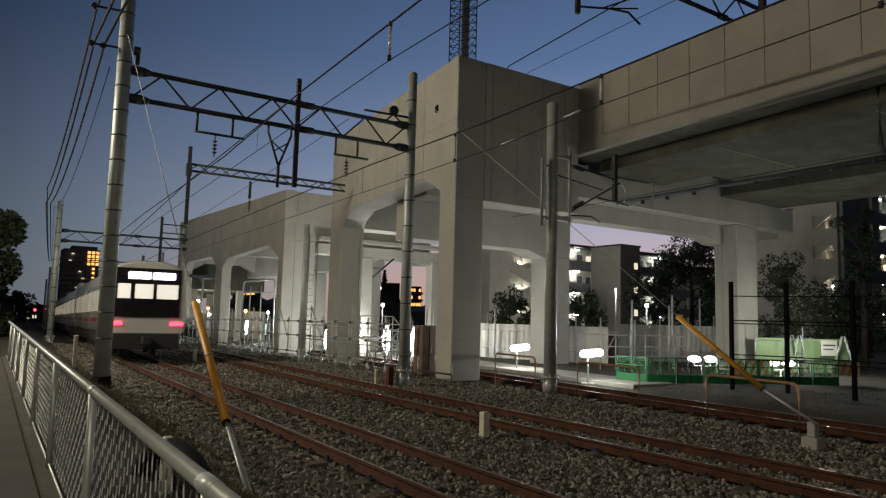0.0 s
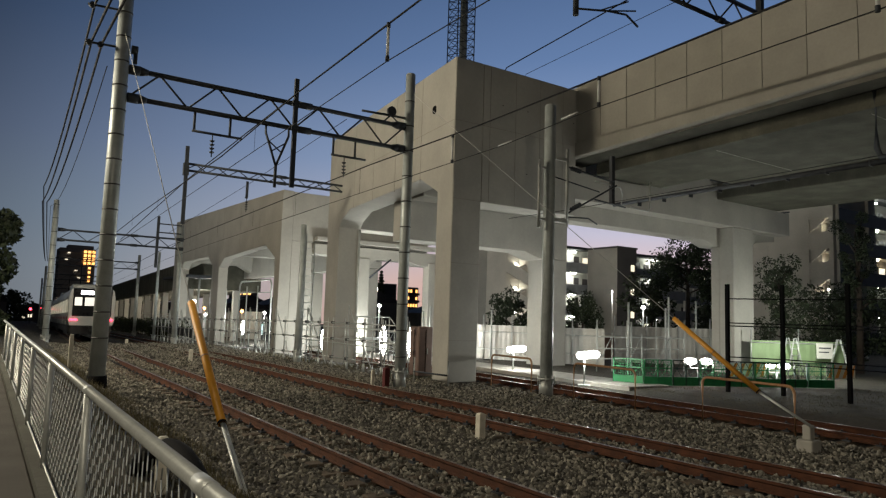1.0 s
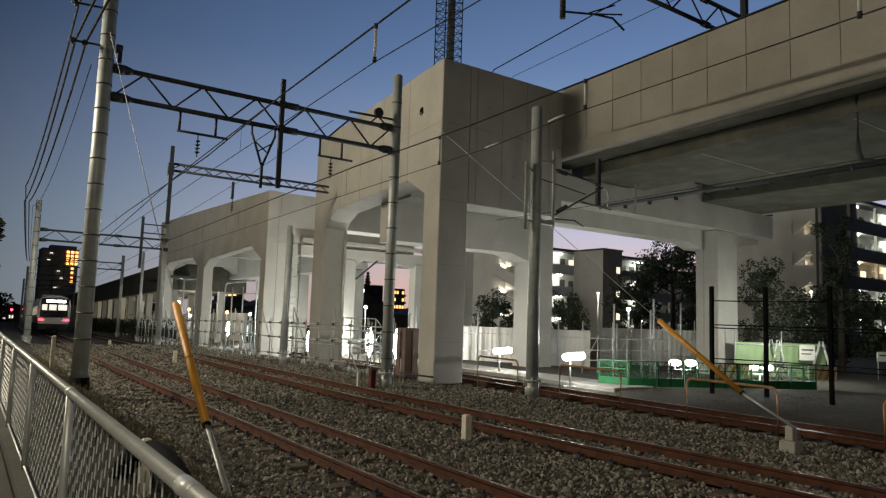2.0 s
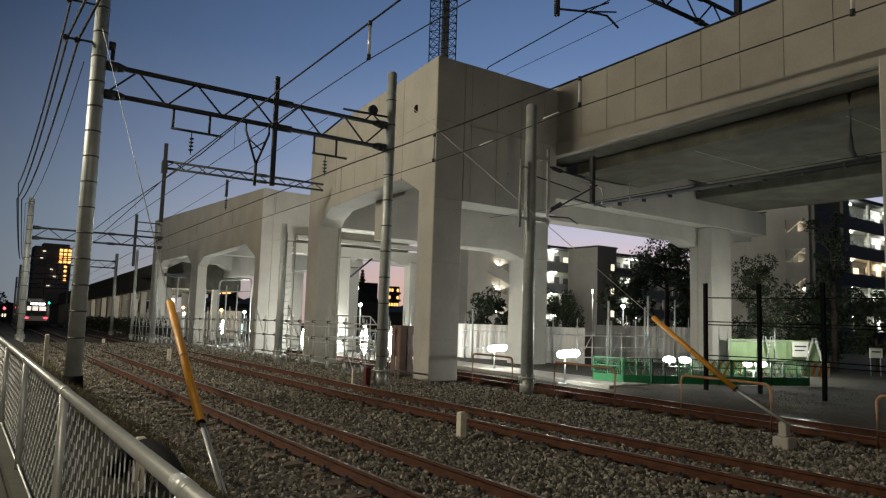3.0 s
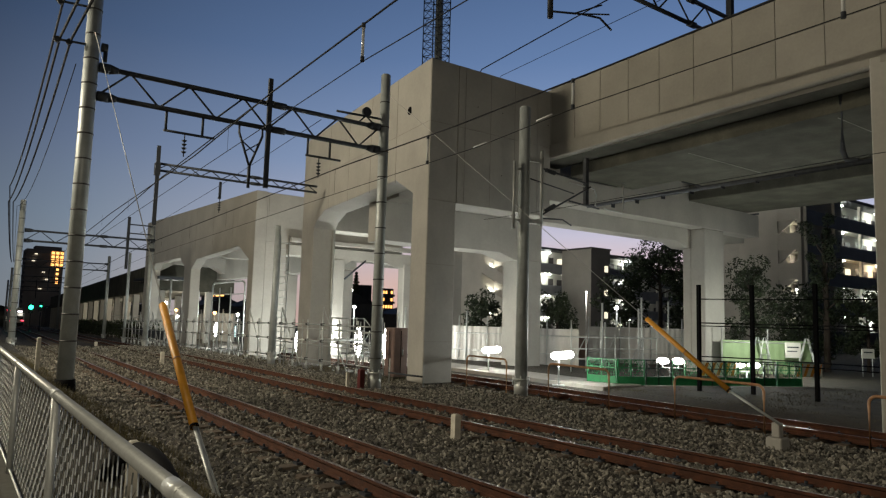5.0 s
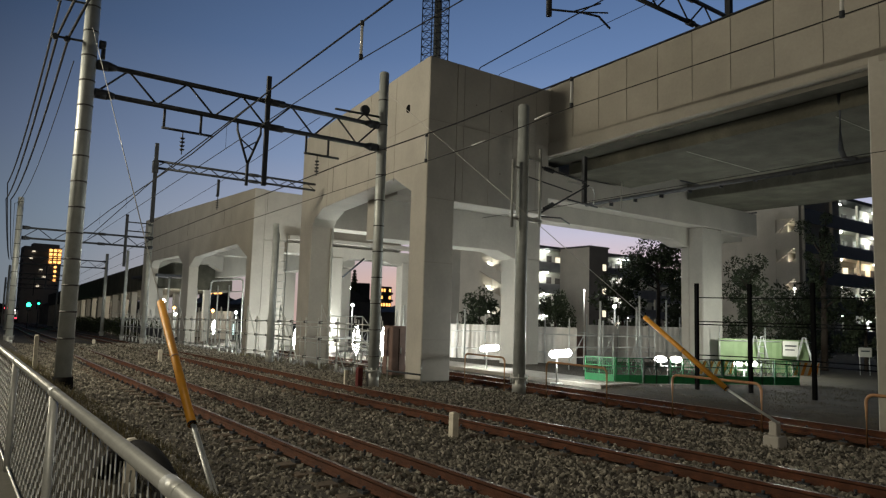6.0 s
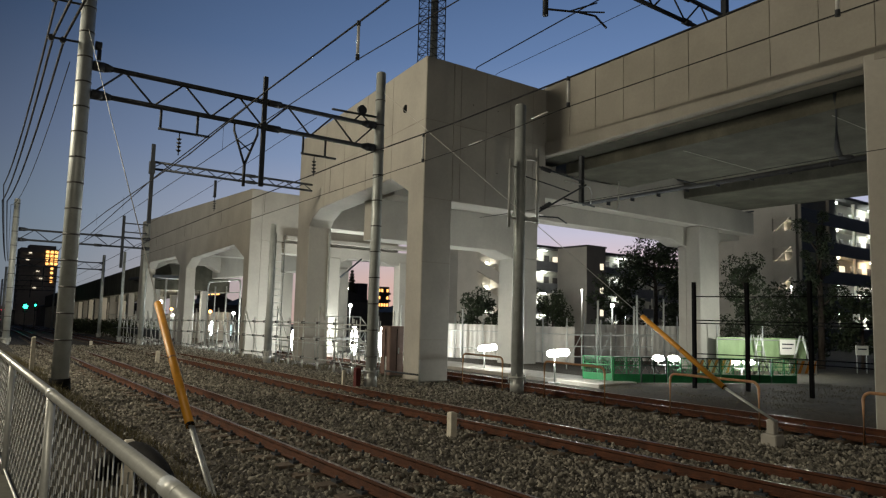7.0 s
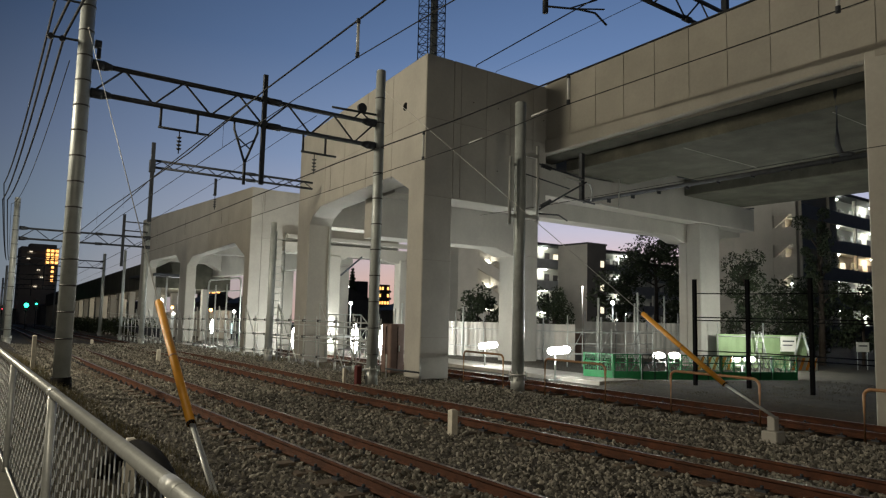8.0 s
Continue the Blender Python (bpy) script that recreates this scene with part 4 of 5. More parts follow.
def tube_light(x, y, z, length, power, ang=0):
    b = thing("tube_light", (x, y, -0.05), "glowing white tube work light on a thin stand", "work light", "work lights", turn=ang)
    h = z + 0.05
    bm = bmesh.new()
    path_tube(bm, [(-length / 2 + d, 0, h + 0.06 * (k - 0.5)) for d, k in ((0.03, 0), (length - 0.03, 1))], 0.13, 16)
    ball(bm, (-length / 2 + 0.03, 0, h - 0.03), 0.13, 2)
    ball(bm, (length / 2 - 0.03, 0, h + 0.03), 0.13, 2)
    e = part("lamp_tube", bm, LAMP_WHITE, b, "glowing white lamp")
    e.visible_shadow = False
    part("stand", tubes(((-length * 0.2, 0, 0), (-length * 0.2, 0, h - 0.1), 0.03, 0.03)), GALV, b)
    part("foot", boxes((-length * 0.2 - 0.2, -0.2, 0, -length * 0.2 + 0.2, 0.2, 0.03)), GALV, b)
    part("handle", tubes(((length * 0.42, 0, h), (length * 0.55, 0, h - 0.22), 0.018, 0.018), sides=6), GALV, b)
    lamp("work_lamp", "POINT", (x, y, z), power, WHITE, 0.15)


def twin_light(x, y, z, power):
    """Two round lanterns side by side on one stand."""
    b = thing("twin_light", (x, y, -0.05), "pair of glowing white lantern work lights on one stand", "work light", "work lights", turn=-28)
    for s in (-0.3, 0.3):
        bm = bmesh.new()
        ball(bm, (s, 0, z + 0.05), 1.0, 3, (0.23, 0.2, 0.12))
        for f in bm.faces:
            f.smooth = True
        e = part("lantern", bm, LAMP_WHITE, b, "glowing white lantern")
        e.visible_shadow = False
        part("stem", tubes(((s, 0, z - 0.2), (s, 0, z - 0.1), 0.02, 0.02), sides=6), GALV, b)
    part("arm", tubes(((-0.3, 0, z - 0.2), (0.3, 0, z - 0.2), 0.02, 0.02), sides=6), GALV, b)
    part("stand", tubes(((0, 0, 0), (0, 0, z - 0.2), 0.03, 0.03)), GALV, b)
    lamp("work_lamp", "POINT", (x, y, z), power, WHITE, 0.2)


balloon_light(17.3, 31.05, 0.0, 1.58, 0.19, 500)
balloon_light(18.97, 31.05, -0.1, 1.5, 0.21, 500)
balloon_light(15.3, 34.0, 0.1, 1.25, 0.15, 150)
tube_light(18.6, 22.0, 0.87, 0.62, 190, -40)
tube_light(17.3, 16.7, 0.98, 0.6, 160, -40)
twin_light(21.75, 15.55, 0.80, 130)
twin_light(24.6, 14.25, 0.70, 130)
# balloon lights added under the approach viaduct to brighten its inside
for x, y in ((18.5, 37.0), (18.0, 45.0), (18.0, 56.0)):
    balloon_light(x, y, 0.1, 1.3, 0.17, 720)
# unseen lamps added below the far deck to brighten its columns and gaps
for i in range(5):
    y = 67 + 12 * i
    lamp("under_deck_lamp", "POINT", (17.0 + 0.75 * bend(y), y, 3.2 + fall(y)), 260, STREET, 0.3)


def scaffold():
    """A line of scaffold tubes along the foot of the viaduct."""
    s = thing("scaffold_fence", (0, 0, 0), "grey scaffold-tube fence along the foot of the viaduct", "scaffold")
    y, k = 20.6, 0
    while y < 62:
        x = 12.15 - 0.028 * (y - 24) + bend(y) * 0.8
        h = 2.5 if k % 3 == 0 else 2.0
        z = fall(y) - 0.05
        part("upright", tubes(((x, y, z), (x, y, z + h), 0.03, 0.03), sides=8), GALV, s)
        for zz in (0.35, 1.1, 1.75):
            part("coupler", boxes((x - 0.09, y - 0.05, z + zz, x + 0.04, y + 0.05, z + zz + 0.1)), BAND, s)
        part("jack_foot", tubes(((x, y, z), (x, y, z + 0.28), 0.05, 0.05), sides=8), GALV, s)
        if k % 3 == 0 and k:
            part("raker", tubes(((x, y, z + 2.45), (x + 0.1, y - 1.9, z + 0.1), 0.024, 0.024), sides=6), GALV, s)
        y += 1.35
        k += 1
    for zz in (0.35, 1.1, 1.75):
        a = 20.6
        while a < 60:
            b = a + 5.4
            xa, xb = (12.10 - 0.028 * (q - 24) + bend(q) * 0.8 for q in (a, b))
            part("ledger", tubes(((xa, a, fall(a) + zz), (xb, b, fall(b) + zz), 0.025, 0.025), sides=6), GALV, s)
            a = b
    # second row behind, and a tower round the slim pole
    y = 22.0
    while y < 34:
        part("upright", tubes(((13.35, y, -0.05), (13.35, y, 1.9), 0.024, 0.024), sides=6), GALV, s)
        y += 1.8
    part("ledger", tubes(((13.35, 22.0, 1.5), (13.35, 33.2, 1.5), 0.024, 0.024), sides=6), GALV, s)
    part("ledger", tubes(((13.35, 22.0, 0.8), (13.35, 33.2, 0.8), 0.024, 0.024), sides=6), GALV, s)
    return s


scaffold()


def site_stair():
    s = thing("access_stair", (14.0, 28.0, -0.1), "galvanised site access stair and railed landing", "stair")
    part("landing", boxes((0.2, 0, 1.05, 1.9, 1.4, 1.13)), GALV, s)
    for x in (0.2, 1.05, 1.9):
        part("post", tubes(((x, 0, 0), (x, 0, 2.1), 0.03, 0.03)), GALV, s)
    for z in (1.55, 2.1):
        part("rail", tubes(((0.2, 0, z), (1.9, 0, z), 0.025, 0.025)), GALV, s)
    part("stringer", tubes(((1.9, 0, 1.1), (2.9, 0, 0.0), 0.05, 0.05), ((1.9, 0, 2.1), (2.9, 0, 1.0), 0.025, 0.025)), GALV, s)
    for i in range(5):
        part("tread", boxes((1.95 + i * 0.18, 0, 0.9 - i * 0.2, 2.15 + i * 0.18, 0.8, 0.93 - i * 0.2)), GALV, s)


site_stair()


def ladder(x, y, z0, z1):
    l_ = thing("ladder", (x, y, z0), "steel ladder tied to the slim pole", "ladder")
    for s in (-0.2, 0.2):
        part("stile", tubes(((s, 0, 0), (s, 0, z1 - z0), 0.025, 0.025), sides=6), GALV, l_)
    for i in range(int((z1 - z0) / 0.3)):
        part("rung", tubes(((-0.2, 0, 0.2 + i * 0.3), (0.2, 0, 0.2 + i * 0.3), 0.015, 0.015), sides=6), GALV, l_)


ladder(12.0, 28.5, -0.05, 5.6)
c_ = thing("relay_cabinet", (13.02, 20.6, -0.05), "brown steel trackside cabinet", "cabinet")
part("body", boxes((-0.29, -0.3, 0.1, 0.29, 0.3, 1.8)), CAB, c_, bevel=0.03)
part("plinth", boxes((-0.26, -0.27, 0, 0.26, 0.27, 0.1)), CONCRETE_OLD_SHADED, c_)
part("door_seam", boxes((-0.01, -0.312, 0.2, 0.01, -0.298, 1.7)), BLACK, c_)
part("handle", boxes((0.05, -0.34, 0.85, 0.08, -0.3, 1.05)), GALV, c_)
part("door_seam", boxes((-0.302, -0.01, 0.2, -0.288, 0.01, 1.7)), BLACK, c_)


def stake(x, y, z0, h, w, mat, label, cat="marker post"):
    s = thing("marker_post", (x, y, z0), label, cat, "trackside posts")
    bm = boxes((-w, -w, 0, w, w, h))
    bmesh.ops.bevel(bm, geom=[e for e in bm.edges if all(v.co.z > h - 0.01 for v in e.verts)], offset=w * 0.4, segments=1, affect="EDGES")
    part("post", bm, mat, s)


stake(7.76, 10.15, -0.06, 0.46, 0.065, WHITE_POST, "short white marker post in the ballast")
stake(7.4, 29.6, -0.06, 0.5, 0.07, WHITE_POST, "short weathered marker post in the ballast")
stake(7.7, 46.5, -0.4, 0.5, 0.08, WHITE_POST, "short white marker post far along the ballast")
stake(2.2, 21.9, 0.35, 0.95, 0.05, WHITE_POST, "white wooden stake on the bank")
stake(1.45, 6.55, 0.4, 0.60, 0.045, WHITE_POST, "short white post behind the fence")
stake(10.35, 18.3, -0.06, 0.6, 0.08, RED, "dark red marker post beside the pole")
stake(10.05, 18.6, -0.06, 0.5, 0.04, WHITE_POST, "white stake beside the pole")


def hose():
    bm = bmesh.new()
    pts = []
    for i in range(15):
        s = i / 14
        pts.append((1.42 + 0.06 * math.sin(s * 3), 7.5 - 2.75 * s, 0.42 + 0.50 * math.sin(math.pi * s) ** 0.6))
    path_tube(bm, pts, 0.1, 16)
    h = part("black_pipe", bm, BLACK)
    tagged(h, "thick black plastic pipe arching out of the bank", "pipe")


hose()


def hoop(xa, ya, xb, yb, z):
    h = thing("hoop_barrier", (0, 0, 0), "faded orange pipe hoop barrier beside the siding", "barrier", "hoop barriers")
    a, b = Vector((xa, ya, 0)), Vector((xb, yb, 0))
    d = (b - a).normalized()
    up = Vector((0, 0, 1))
    top = 0.86
    pts = [a + up * z, a + up * (top - 0.15)]
    pts += [a + d * 0.15 * (1 - math.cos(q)) + up * (top - 0.15 + 0.15 * math.sin(q)) for q in (0.4, 0.8, 1.2, 1.571)]
    pts += [b - d * 0.15 * (1 - math.cos(q)) + up * (top - 0.15 + 0.15 * math.sin(q)) for q in (1.571, 1.2, 0.8, 0.4)]
    pts += [b + up * (top - 0.15), b + up * z]
    bm = bmesh.new()
    path_tube(bm, pts, 0.032, 8)
    part("pipe", bm, ORANGE_PIPE, h)


hoop(14.85, 10.5, 14.75, 8.15, -0.3)
hoop(14.95, 15.0, 14.75, 12.5, -0.3)
hoop(14.95, 19.0, 14.85, 16.8, -0.3)
hoop(14.8, 6.05, 14.75, 3.8, -0.3)
b_ = thing("low_barrier", (0, 0, 0), "low dark pipe barrier at the foot of the pier", "barrier")
part("rail", tubes(((12.15, 19.6, 0.28), (12.35, 17.9, 0.28), 0.03, 0.03)), DARK, b_)
part("post", tubes(((12.15, 19.6, -0.05), (12.15, 19.6, 0.75), 0.025, 0.025)), GALV, b_)
part("post", tubes(((12.35, 17.9, -0.05), (12.35, 17.9, 0.75), 0.025, 0.025)), GALV, b_)

w_ = thing("walkway", (0, 0, 0), "pale concrete walkway slab lit by work lamps", "walkway", kind="structure")
part("slab", boxes((17.9, 15.4, -0.3, 19.9, 30, 0.02)), SLAB, w_, bevel=0.02)


def barrier_panel(x, y, ang, mat, length, lit):
    p = thing("barrier_panel", (x, y, -0.03), "green mesh safety barrier panel" if lit else "green barrier panel with crossed bars, darkened as unlit", "barrier", "site barriers", turn=ang)
    # unlit panels have their shade put into a darker green; kick boards stay bright
    part("kick_board", boxes((0, -0.02, 0, length, 0.02, 0.30)), GREEN_NET, p, "bright green kick board")
    for x_ in (0.02, length / 2, length - 0.02):
        part("post", boxes((x_ - 0.02, -0.025, 0, x_ + 0.02, 0.025, 0.9)), mat, p)
    for z in (0.58, 0.86):
        part("rail", boxes((0, -0.022, z, length, 0.022, z + 0.035)), mat, p)
    if lit:
        # fine plastic net stretched over the frame
        net = bmesh.new()
        for i in range(int(length / 0.09)):
            box(net, i * 0.09, 0.024, 0.3, i * 0.09 + 0.011, 0.03, 0.87)
        for i in range(5):
            box(net, 0, 0.03, 0.36 + i * 0.11, length, 0.035, 0.37 + i * 0.11)
        tagged(part("net", net, GREEN_NET, p), "green plastic net", kind="stuff")
    n = 3
    for i in range(n):
        a, b = length * i / n, length * (i + 1) / n
        part("cross_bar", tubes(((a, 0, 0.32), (b, 0, 0.87), 0.012, 0.012), ((b, 0, 0.32), (a, 0, 0.87), 0.012, 0.012), sides=5), mat, p)


px, py = 19.05, 17.15
for i, lit in enumerate((True, True, False, True, False, True, False, True)):
    ang = -73 if i == 0 else -24 - 3 * (i % 2)
    run = 1.05 if i else 1.15
    barrier_panel(px, py, ang, GREEN_NET if lit else UNLIT_NET, run - 0.03, lit)
    px += run * math.cos(radians(ang))
    py += run * math.sin(radians(ang))


def striped_board(x, y, ang, length):
    """A safety board with slanting stripes."""
    b = thing("striped_board", (x, y, 0.28), "white safety board with slanting orange stripes", "safety board", "striped boards", turn=ang)
    part("board", boxes((0, 0, 0, length, 0.03, 0.5)), PAPER, b)
    n = int(length / 0.3)
    for i in range(n):
        u = 0.05 + i * 0.3
        bm = bmesh.new()
        prism(bm, [(u, 0.01), (u + 0.13, 0.01), (min(u + 0.33, length), 0.49), (u + 0.2, 0.49)], (0, -0.006, 0), (1, 0, 0), (0, 0, 1), (0, 0.005, 0))
        part("stripe", bm, ORANGE, b, "orange stripe")


striped_board(22.75, 15.0, -25, 1.5)
striped_board(26.4, 13.35, -25, 1.2)


def hoarding(name, xa, ya, xb, yb, z1, mat, label, step, group):
    h = thing(name, (0, 0, 0), label, "hoarding", group)
    a, b = Vector((xa, ya, 0)), Vector((xb, yb, 0))
    n = max(1, round((b - a).length / step))
    d = (b - a) / n
    nrm = Vector((d.y, -d.x, 0)).normalized()
    for i in range(n):
        p = a + d * i
        q = a + d * (i + 0.985)
        bm = bmesh.new()
        k = 6
        front = []
        for j in range(k * 2 + 1):
            s = j / (k * 2)
            front.append(p.lerp(q, s) + nrm * (0.02 if j % 2 else 0.0))
        lo = [bm.verts.new(v + Vector((0, 0, -0.05))) for v in front] + [bm.verts.new(v + Vector((0, 0, -0.05)) - nrm * 0.03) for v in front[::-1]]
        hi = [bm.verts.new(v.co + Vector((0, 0, z1 + 0.05))) for v in lo]
        m = len(lo)
        for j in range(m):
            bm.faces.new((lo[j], lo[(j + 1) % m], hi[(j + 1) % m], hi[j]))
        bm.faces.new(hi)
        part("panel", bm, mat, h)
        part("post", tubes((p + nrm * 0.06 + Vector((0, 0, -0.05)), p + nrm * 0.06 + Vector((0, 0, z1 + 0.55)), 0.03, 0.03), sides=6), GALV, h)
    for z in (0.5, 1.4):
        part("rail", tubes((a + nrm * 0.07 + Vector((0, 0, z)), b + nrm * 0.07 + Vector((0, 0, z)), 0.025, 0.025), sides=6), GALV, h)


hoarding("site_hoarding", 21.7, 30.7, 25.4, 23.4, 1.75, HOARD, "corrugated white steel site hoarding with tube posts", 1.8, "site hoardings")
hoarding("site_hoarding", 28.5, 25.6, 38.0, 20.5, 1.9, HOARD, "corrugated white steel site hoarding with tube posts", 1.8, "site hoardings")
hoarding("green_hoarding", 29.3, 18.2, 33.5, 16.1, 1.5, GREEN_BOARD, "pale green board hoarding lit by a work lamp", 2.2, "site hoardings")
hoarding("site_hoarding", 26.0, 30.0, 50.0, 24.0, 1.2, CAB, "low brown site hoarding in shade", 3.0, "site hoardings")
hoarding("mesh_hoarding", 13.0, 52.0, 15.2, 84.0, 0.6, DARK, "dark mesh fence panels along the track", 3.2, "site hoardings")
n_ = thing("notice_board", (32.2, 16.4, 0.0), "white notice sheet on the green hoarding", "notice", turn=-26)
part("sheet", boxes((-0.4, -0.1, 0.75, 0.4, -0.05, 1.45)), PAPER, n_)
part("text_bar", boxes((-0.3, -0.108, 1.2, 0.3, -0.1, 1.26)), DARK, n_)
part("text_bar", boxes((-0.3, -0.108, 1.02, 0.2, -0.1, 1.07)), DARK, n_)
lamp("work_lamp", "POINT", (29.6, 15.2, 2.0), 360, (0.97, 1.0, 0.88), 0.15)


def pipe_frame(x, y, w, h, turn, label):
    """A portal of bent pipe with uprights."""
    f = thing("pipe_frame", (x, y, fall(y) - 0.1), label, "scaffold", "pipe frames", turn=turn)
    bm = bmesh.new()
    path_tube(bm, [(0, 0, 0), (0, 0, h - 0.5), (0.12, 0, h - 0.15), (0.5, 0, h), (w - 0.5, 0, h), (w - 0.12, 0, h - 0.15), (w, 0, h - 0.5), (w, 0, 0)], 0.07, 8)
    part("hoop", bm, GALV, f)
    for q in (0.25, 0.6):
        part("upright", tubes(((w * q, 0, 0), (w * q, 0, h - 0.4), 0.055, 0.055), sides=8), GALV, f)
    for z in (1.2, h - 0.9):
        part("ledger", tubes(((0, 0.06, z), (w, 0.06, z), 0.04, 0.04), sides=6), GALV, f)


pipe_frame(17.0, 54.2, 7.2, 4.9, -90, "galvanised pipe frame standing under the approach viaduct")
pipe_frame(16.6, 61.0, 4.6, 4.6, -90, "galvanised pipe frame standing under the approach viaduct")
shop = thing("lit_kiosk", (29.2, 90.0, fall(90) - 0.6), "small pale kiosk with a lit front beyond the arches", "kiosk")
part("body", boxes((0, 0, 0, 3.4, 3.0, 2.6)), HOARD, shop)
part("lit_front", boxes((0.3, -0.05, 0.5, 2.4, -0.01, 1.9)), KIOSK, shop, "glowing bluish shop front")
part("awning", boxes((-0.1, -0.5, 2.1, 3.5, 0.0, 2.25)), DARK, shop)
canopy = thing("platform_canopy", (15.2, 60.5, 0), "dark flat platform canopy on posts beside the viaduct", "canopy")
part("roof", boxes((-0.8, 0, 4.75, 1.6, 9.5, 5.0)), DARK, canopy, bevel=0.02)
for y in (0.6, 4.7, 8.8):
    part("post", tubes(((0.4, y, -1.5), (0.4, y, 4.76), 0.08, 0.08)), GALV, canopy)


def tube_railing(xa, ya, xb, yb, heights, step, label):
    r_ = thing("tube_railing", (xa, ya, -0.05), label, "railing", "site railings", turn=math.degrees(math.atan2(yb - ya, xb - xa)))
    n = round(math.hypot(xb - xa, yb - ya) / step)
    w = n * step
    for z in heights:
        part("rail", tubes(((0, 0, z), (w, 0, z), 0.024, 0.024), sides=6), GALV, r_)
    for i in range(n + 1):
        part("upright", tubes(((i * step, 0, 0), (i * step, 0, max(heights) + (0.15 if i % 2 else 0.75)), 0.03, 0.03), sides=6), GALV, r_)
    for i in range(0, n, 2):
        part("brace", tubes(((i * step, 0.04, 0.2), ((i + 1) * step, 0.04, max(heights)), 0.02, 0.02), sides=6), GALV, r_)


tube_railing(22.5, 21.2, 27.2, 20.2, (0.55, 1.0, 1.5), 0.8, "galvanised scaffold-tube railing round the excavation")
tube_railing(15.6, 28.2, 18.6, 29.4, (0.9, 1.35), 1.0, "galvanised scaffold-tube railing beside the landing")


def net_fence():
    f = thing("site_fence", (0, 0, 0), "tall black steel post and rail fence beyond the siding", "fence")
    posts = [(20.6, 13.6), (21.45, 12.2), (21.5, 10.2), (21.5, 8.0), (21.5, 5.6), (21.5, 3.0)]
    for x, y in posts:
        part("post", boxes((x - 0.055, y - 0.055, -0.05, x + 0.055, y + 0.055, 3.5)), BLACK, f)
    for (xa, ya), (xb, yb) in zip(posts, posts[1:]):
        for z in (0.95, 1.1, 2.12, 2.22, 3.02):
            part("rail", tubes(((xa, ya, z), (xb, yb, z), 0.02, 0.02), sides=6), BLACK, f)


net_fence()


def step_ladder(x, y, ang):
    s = thing("step_ladder", (x, y, -0.05), "aluminium step ladder standing on the site", "ladder", "step ladders", turn=ang)
    for e in (-1, 1):
        for q in (-0.22, 0.22):
            part("stile", tubes(((q * 1.2, e * 0.45, 0), (q, e * 0.05, 1.7), 0.025, 0.025), sides=6), GALV, s)
    for i in range(5):
        part("step", boxes((-0.24, -0.45 + 0.08 * i, 0.3 * (i + 1), 0.24, -0.37 + 0.08 * i, 0.3 * (i + 1) + 0.03)), GALV, s)


for x, y in ((35.3, 14.4), (37.0, 14.0)):
    n_ = thing("notice_board", (x, y, -0.05), "small pale notice board on thin legs beyond the fence", "notice", "notice boards", turn=-30)
    part("sheet", boxes((-0.32, -0.02, 0.85, 0.32, 0.02, 1.3)), PAPER, n_)
    for q in (-0.25, 0.25):
        part("leg", tubes(((q, 0.04, 0), (q, 0.04, 1.3), 0.02, 0.02), sides=6), GALV, n_)
    part("text_bar", boxes((-0.22, -0.028, 1.1, 0.22, -0.02, 1.16)), DARK, n_)
step_ladder(32.6, 15.9, 20)
step_ladder(31.6, 10.2, 10)
step_ladder(30.6, 17.0, 70)


def site_pole(x, y, h, label="galvanised scaffold pole on the site"):
    p = thing("site_pole", (x, y, -0.05), label, "pole", "site poles")
    part("tube", tubes(((0, 0, 0), (0, 0, h), 0.045, 0.045), sides=8), GALV, p)


for x, y, h in ((25.0, 21.6, 3.1), (26.9, 21.0, 2.9), (26.6, 20.6, 3.4), (25.9, 22.2, 2.2), (31.3, 22.5, 3.4), (17.9, 30.0, 2.6), (18.4, 29.0, 2.4), (19.6, 30.2, 2.7), (22.5, 28.7, 2.6)):
    site_pole(x, y, h)


def lamp_post(x, y, z, h, mat, r, power, colour, label):
    p = thing("lamp_post", (x, y, z), label, "street lamp", "street lamps")
    part("post", tubes(((0, 0, 0), (0, 0, h), 0.06, 0.05), sides=8), GALV, p)
    bm = bmesh.new()
    ball(bm, (0, 0, h), r, 2)
    e = part("lantern", bm, mat, p, "glowing lantern")
    e.visible_shadow = False
    if power:
        lamp("lantern_lamp", "POINT", (x, y, z + h), power, colour, r)


lamp_post(25.84, 48.0, -0.4, 4.5, LAMP_WHITE, 0.22, 500, WHITE, "street lamp with a bright white lantern behind the viaduct")
lamp_post(26.4, 48.2, -0.4, 3.2, LAMP_WHITE, 0.14, 200, WHITE, "street lamp with a white lantern behind the viaduct")
lamp_post(33.5, 27.8, -0.05, 3.1, LAMP_WHITE, 0.12, 120, WHITE, "small street lamp beside the site hoarding")
lamp_post(16.2, 65.0, -1.0, 3.75, LAMP_WHITE, 0.2, 300, WHITE, "street lamp with a bright lantern beyond the arches")
lamp_post(15.5, 65.2, -1.0, 3.2, LAMP_WARM, 0.14, 0, WHITE, "orange street lamp beyond the arches")
lamp_post(17.25, 65.2, -1.0, 3.15, LAMP_WARM, 0.13, 0, WHITE, "orange street lamp beyond the arches")
lamp_post(17.35, 65.0, -1.0, 2.6, LAMP_WHITE, 0.12, 0, WHITE, "white street lamp beyond the arches")
lamp_post(22.6, 64.0, -1.0, 2.9, LAMP_WHITE, 0.15, 250, WHITE, "white street lamp beyond the arches")
lamp_post(20.4, 64.0, -1.0, 3.0, LAMP_WARM, 0.16, 0, WHITE, "orange street lamp beyond the arches")


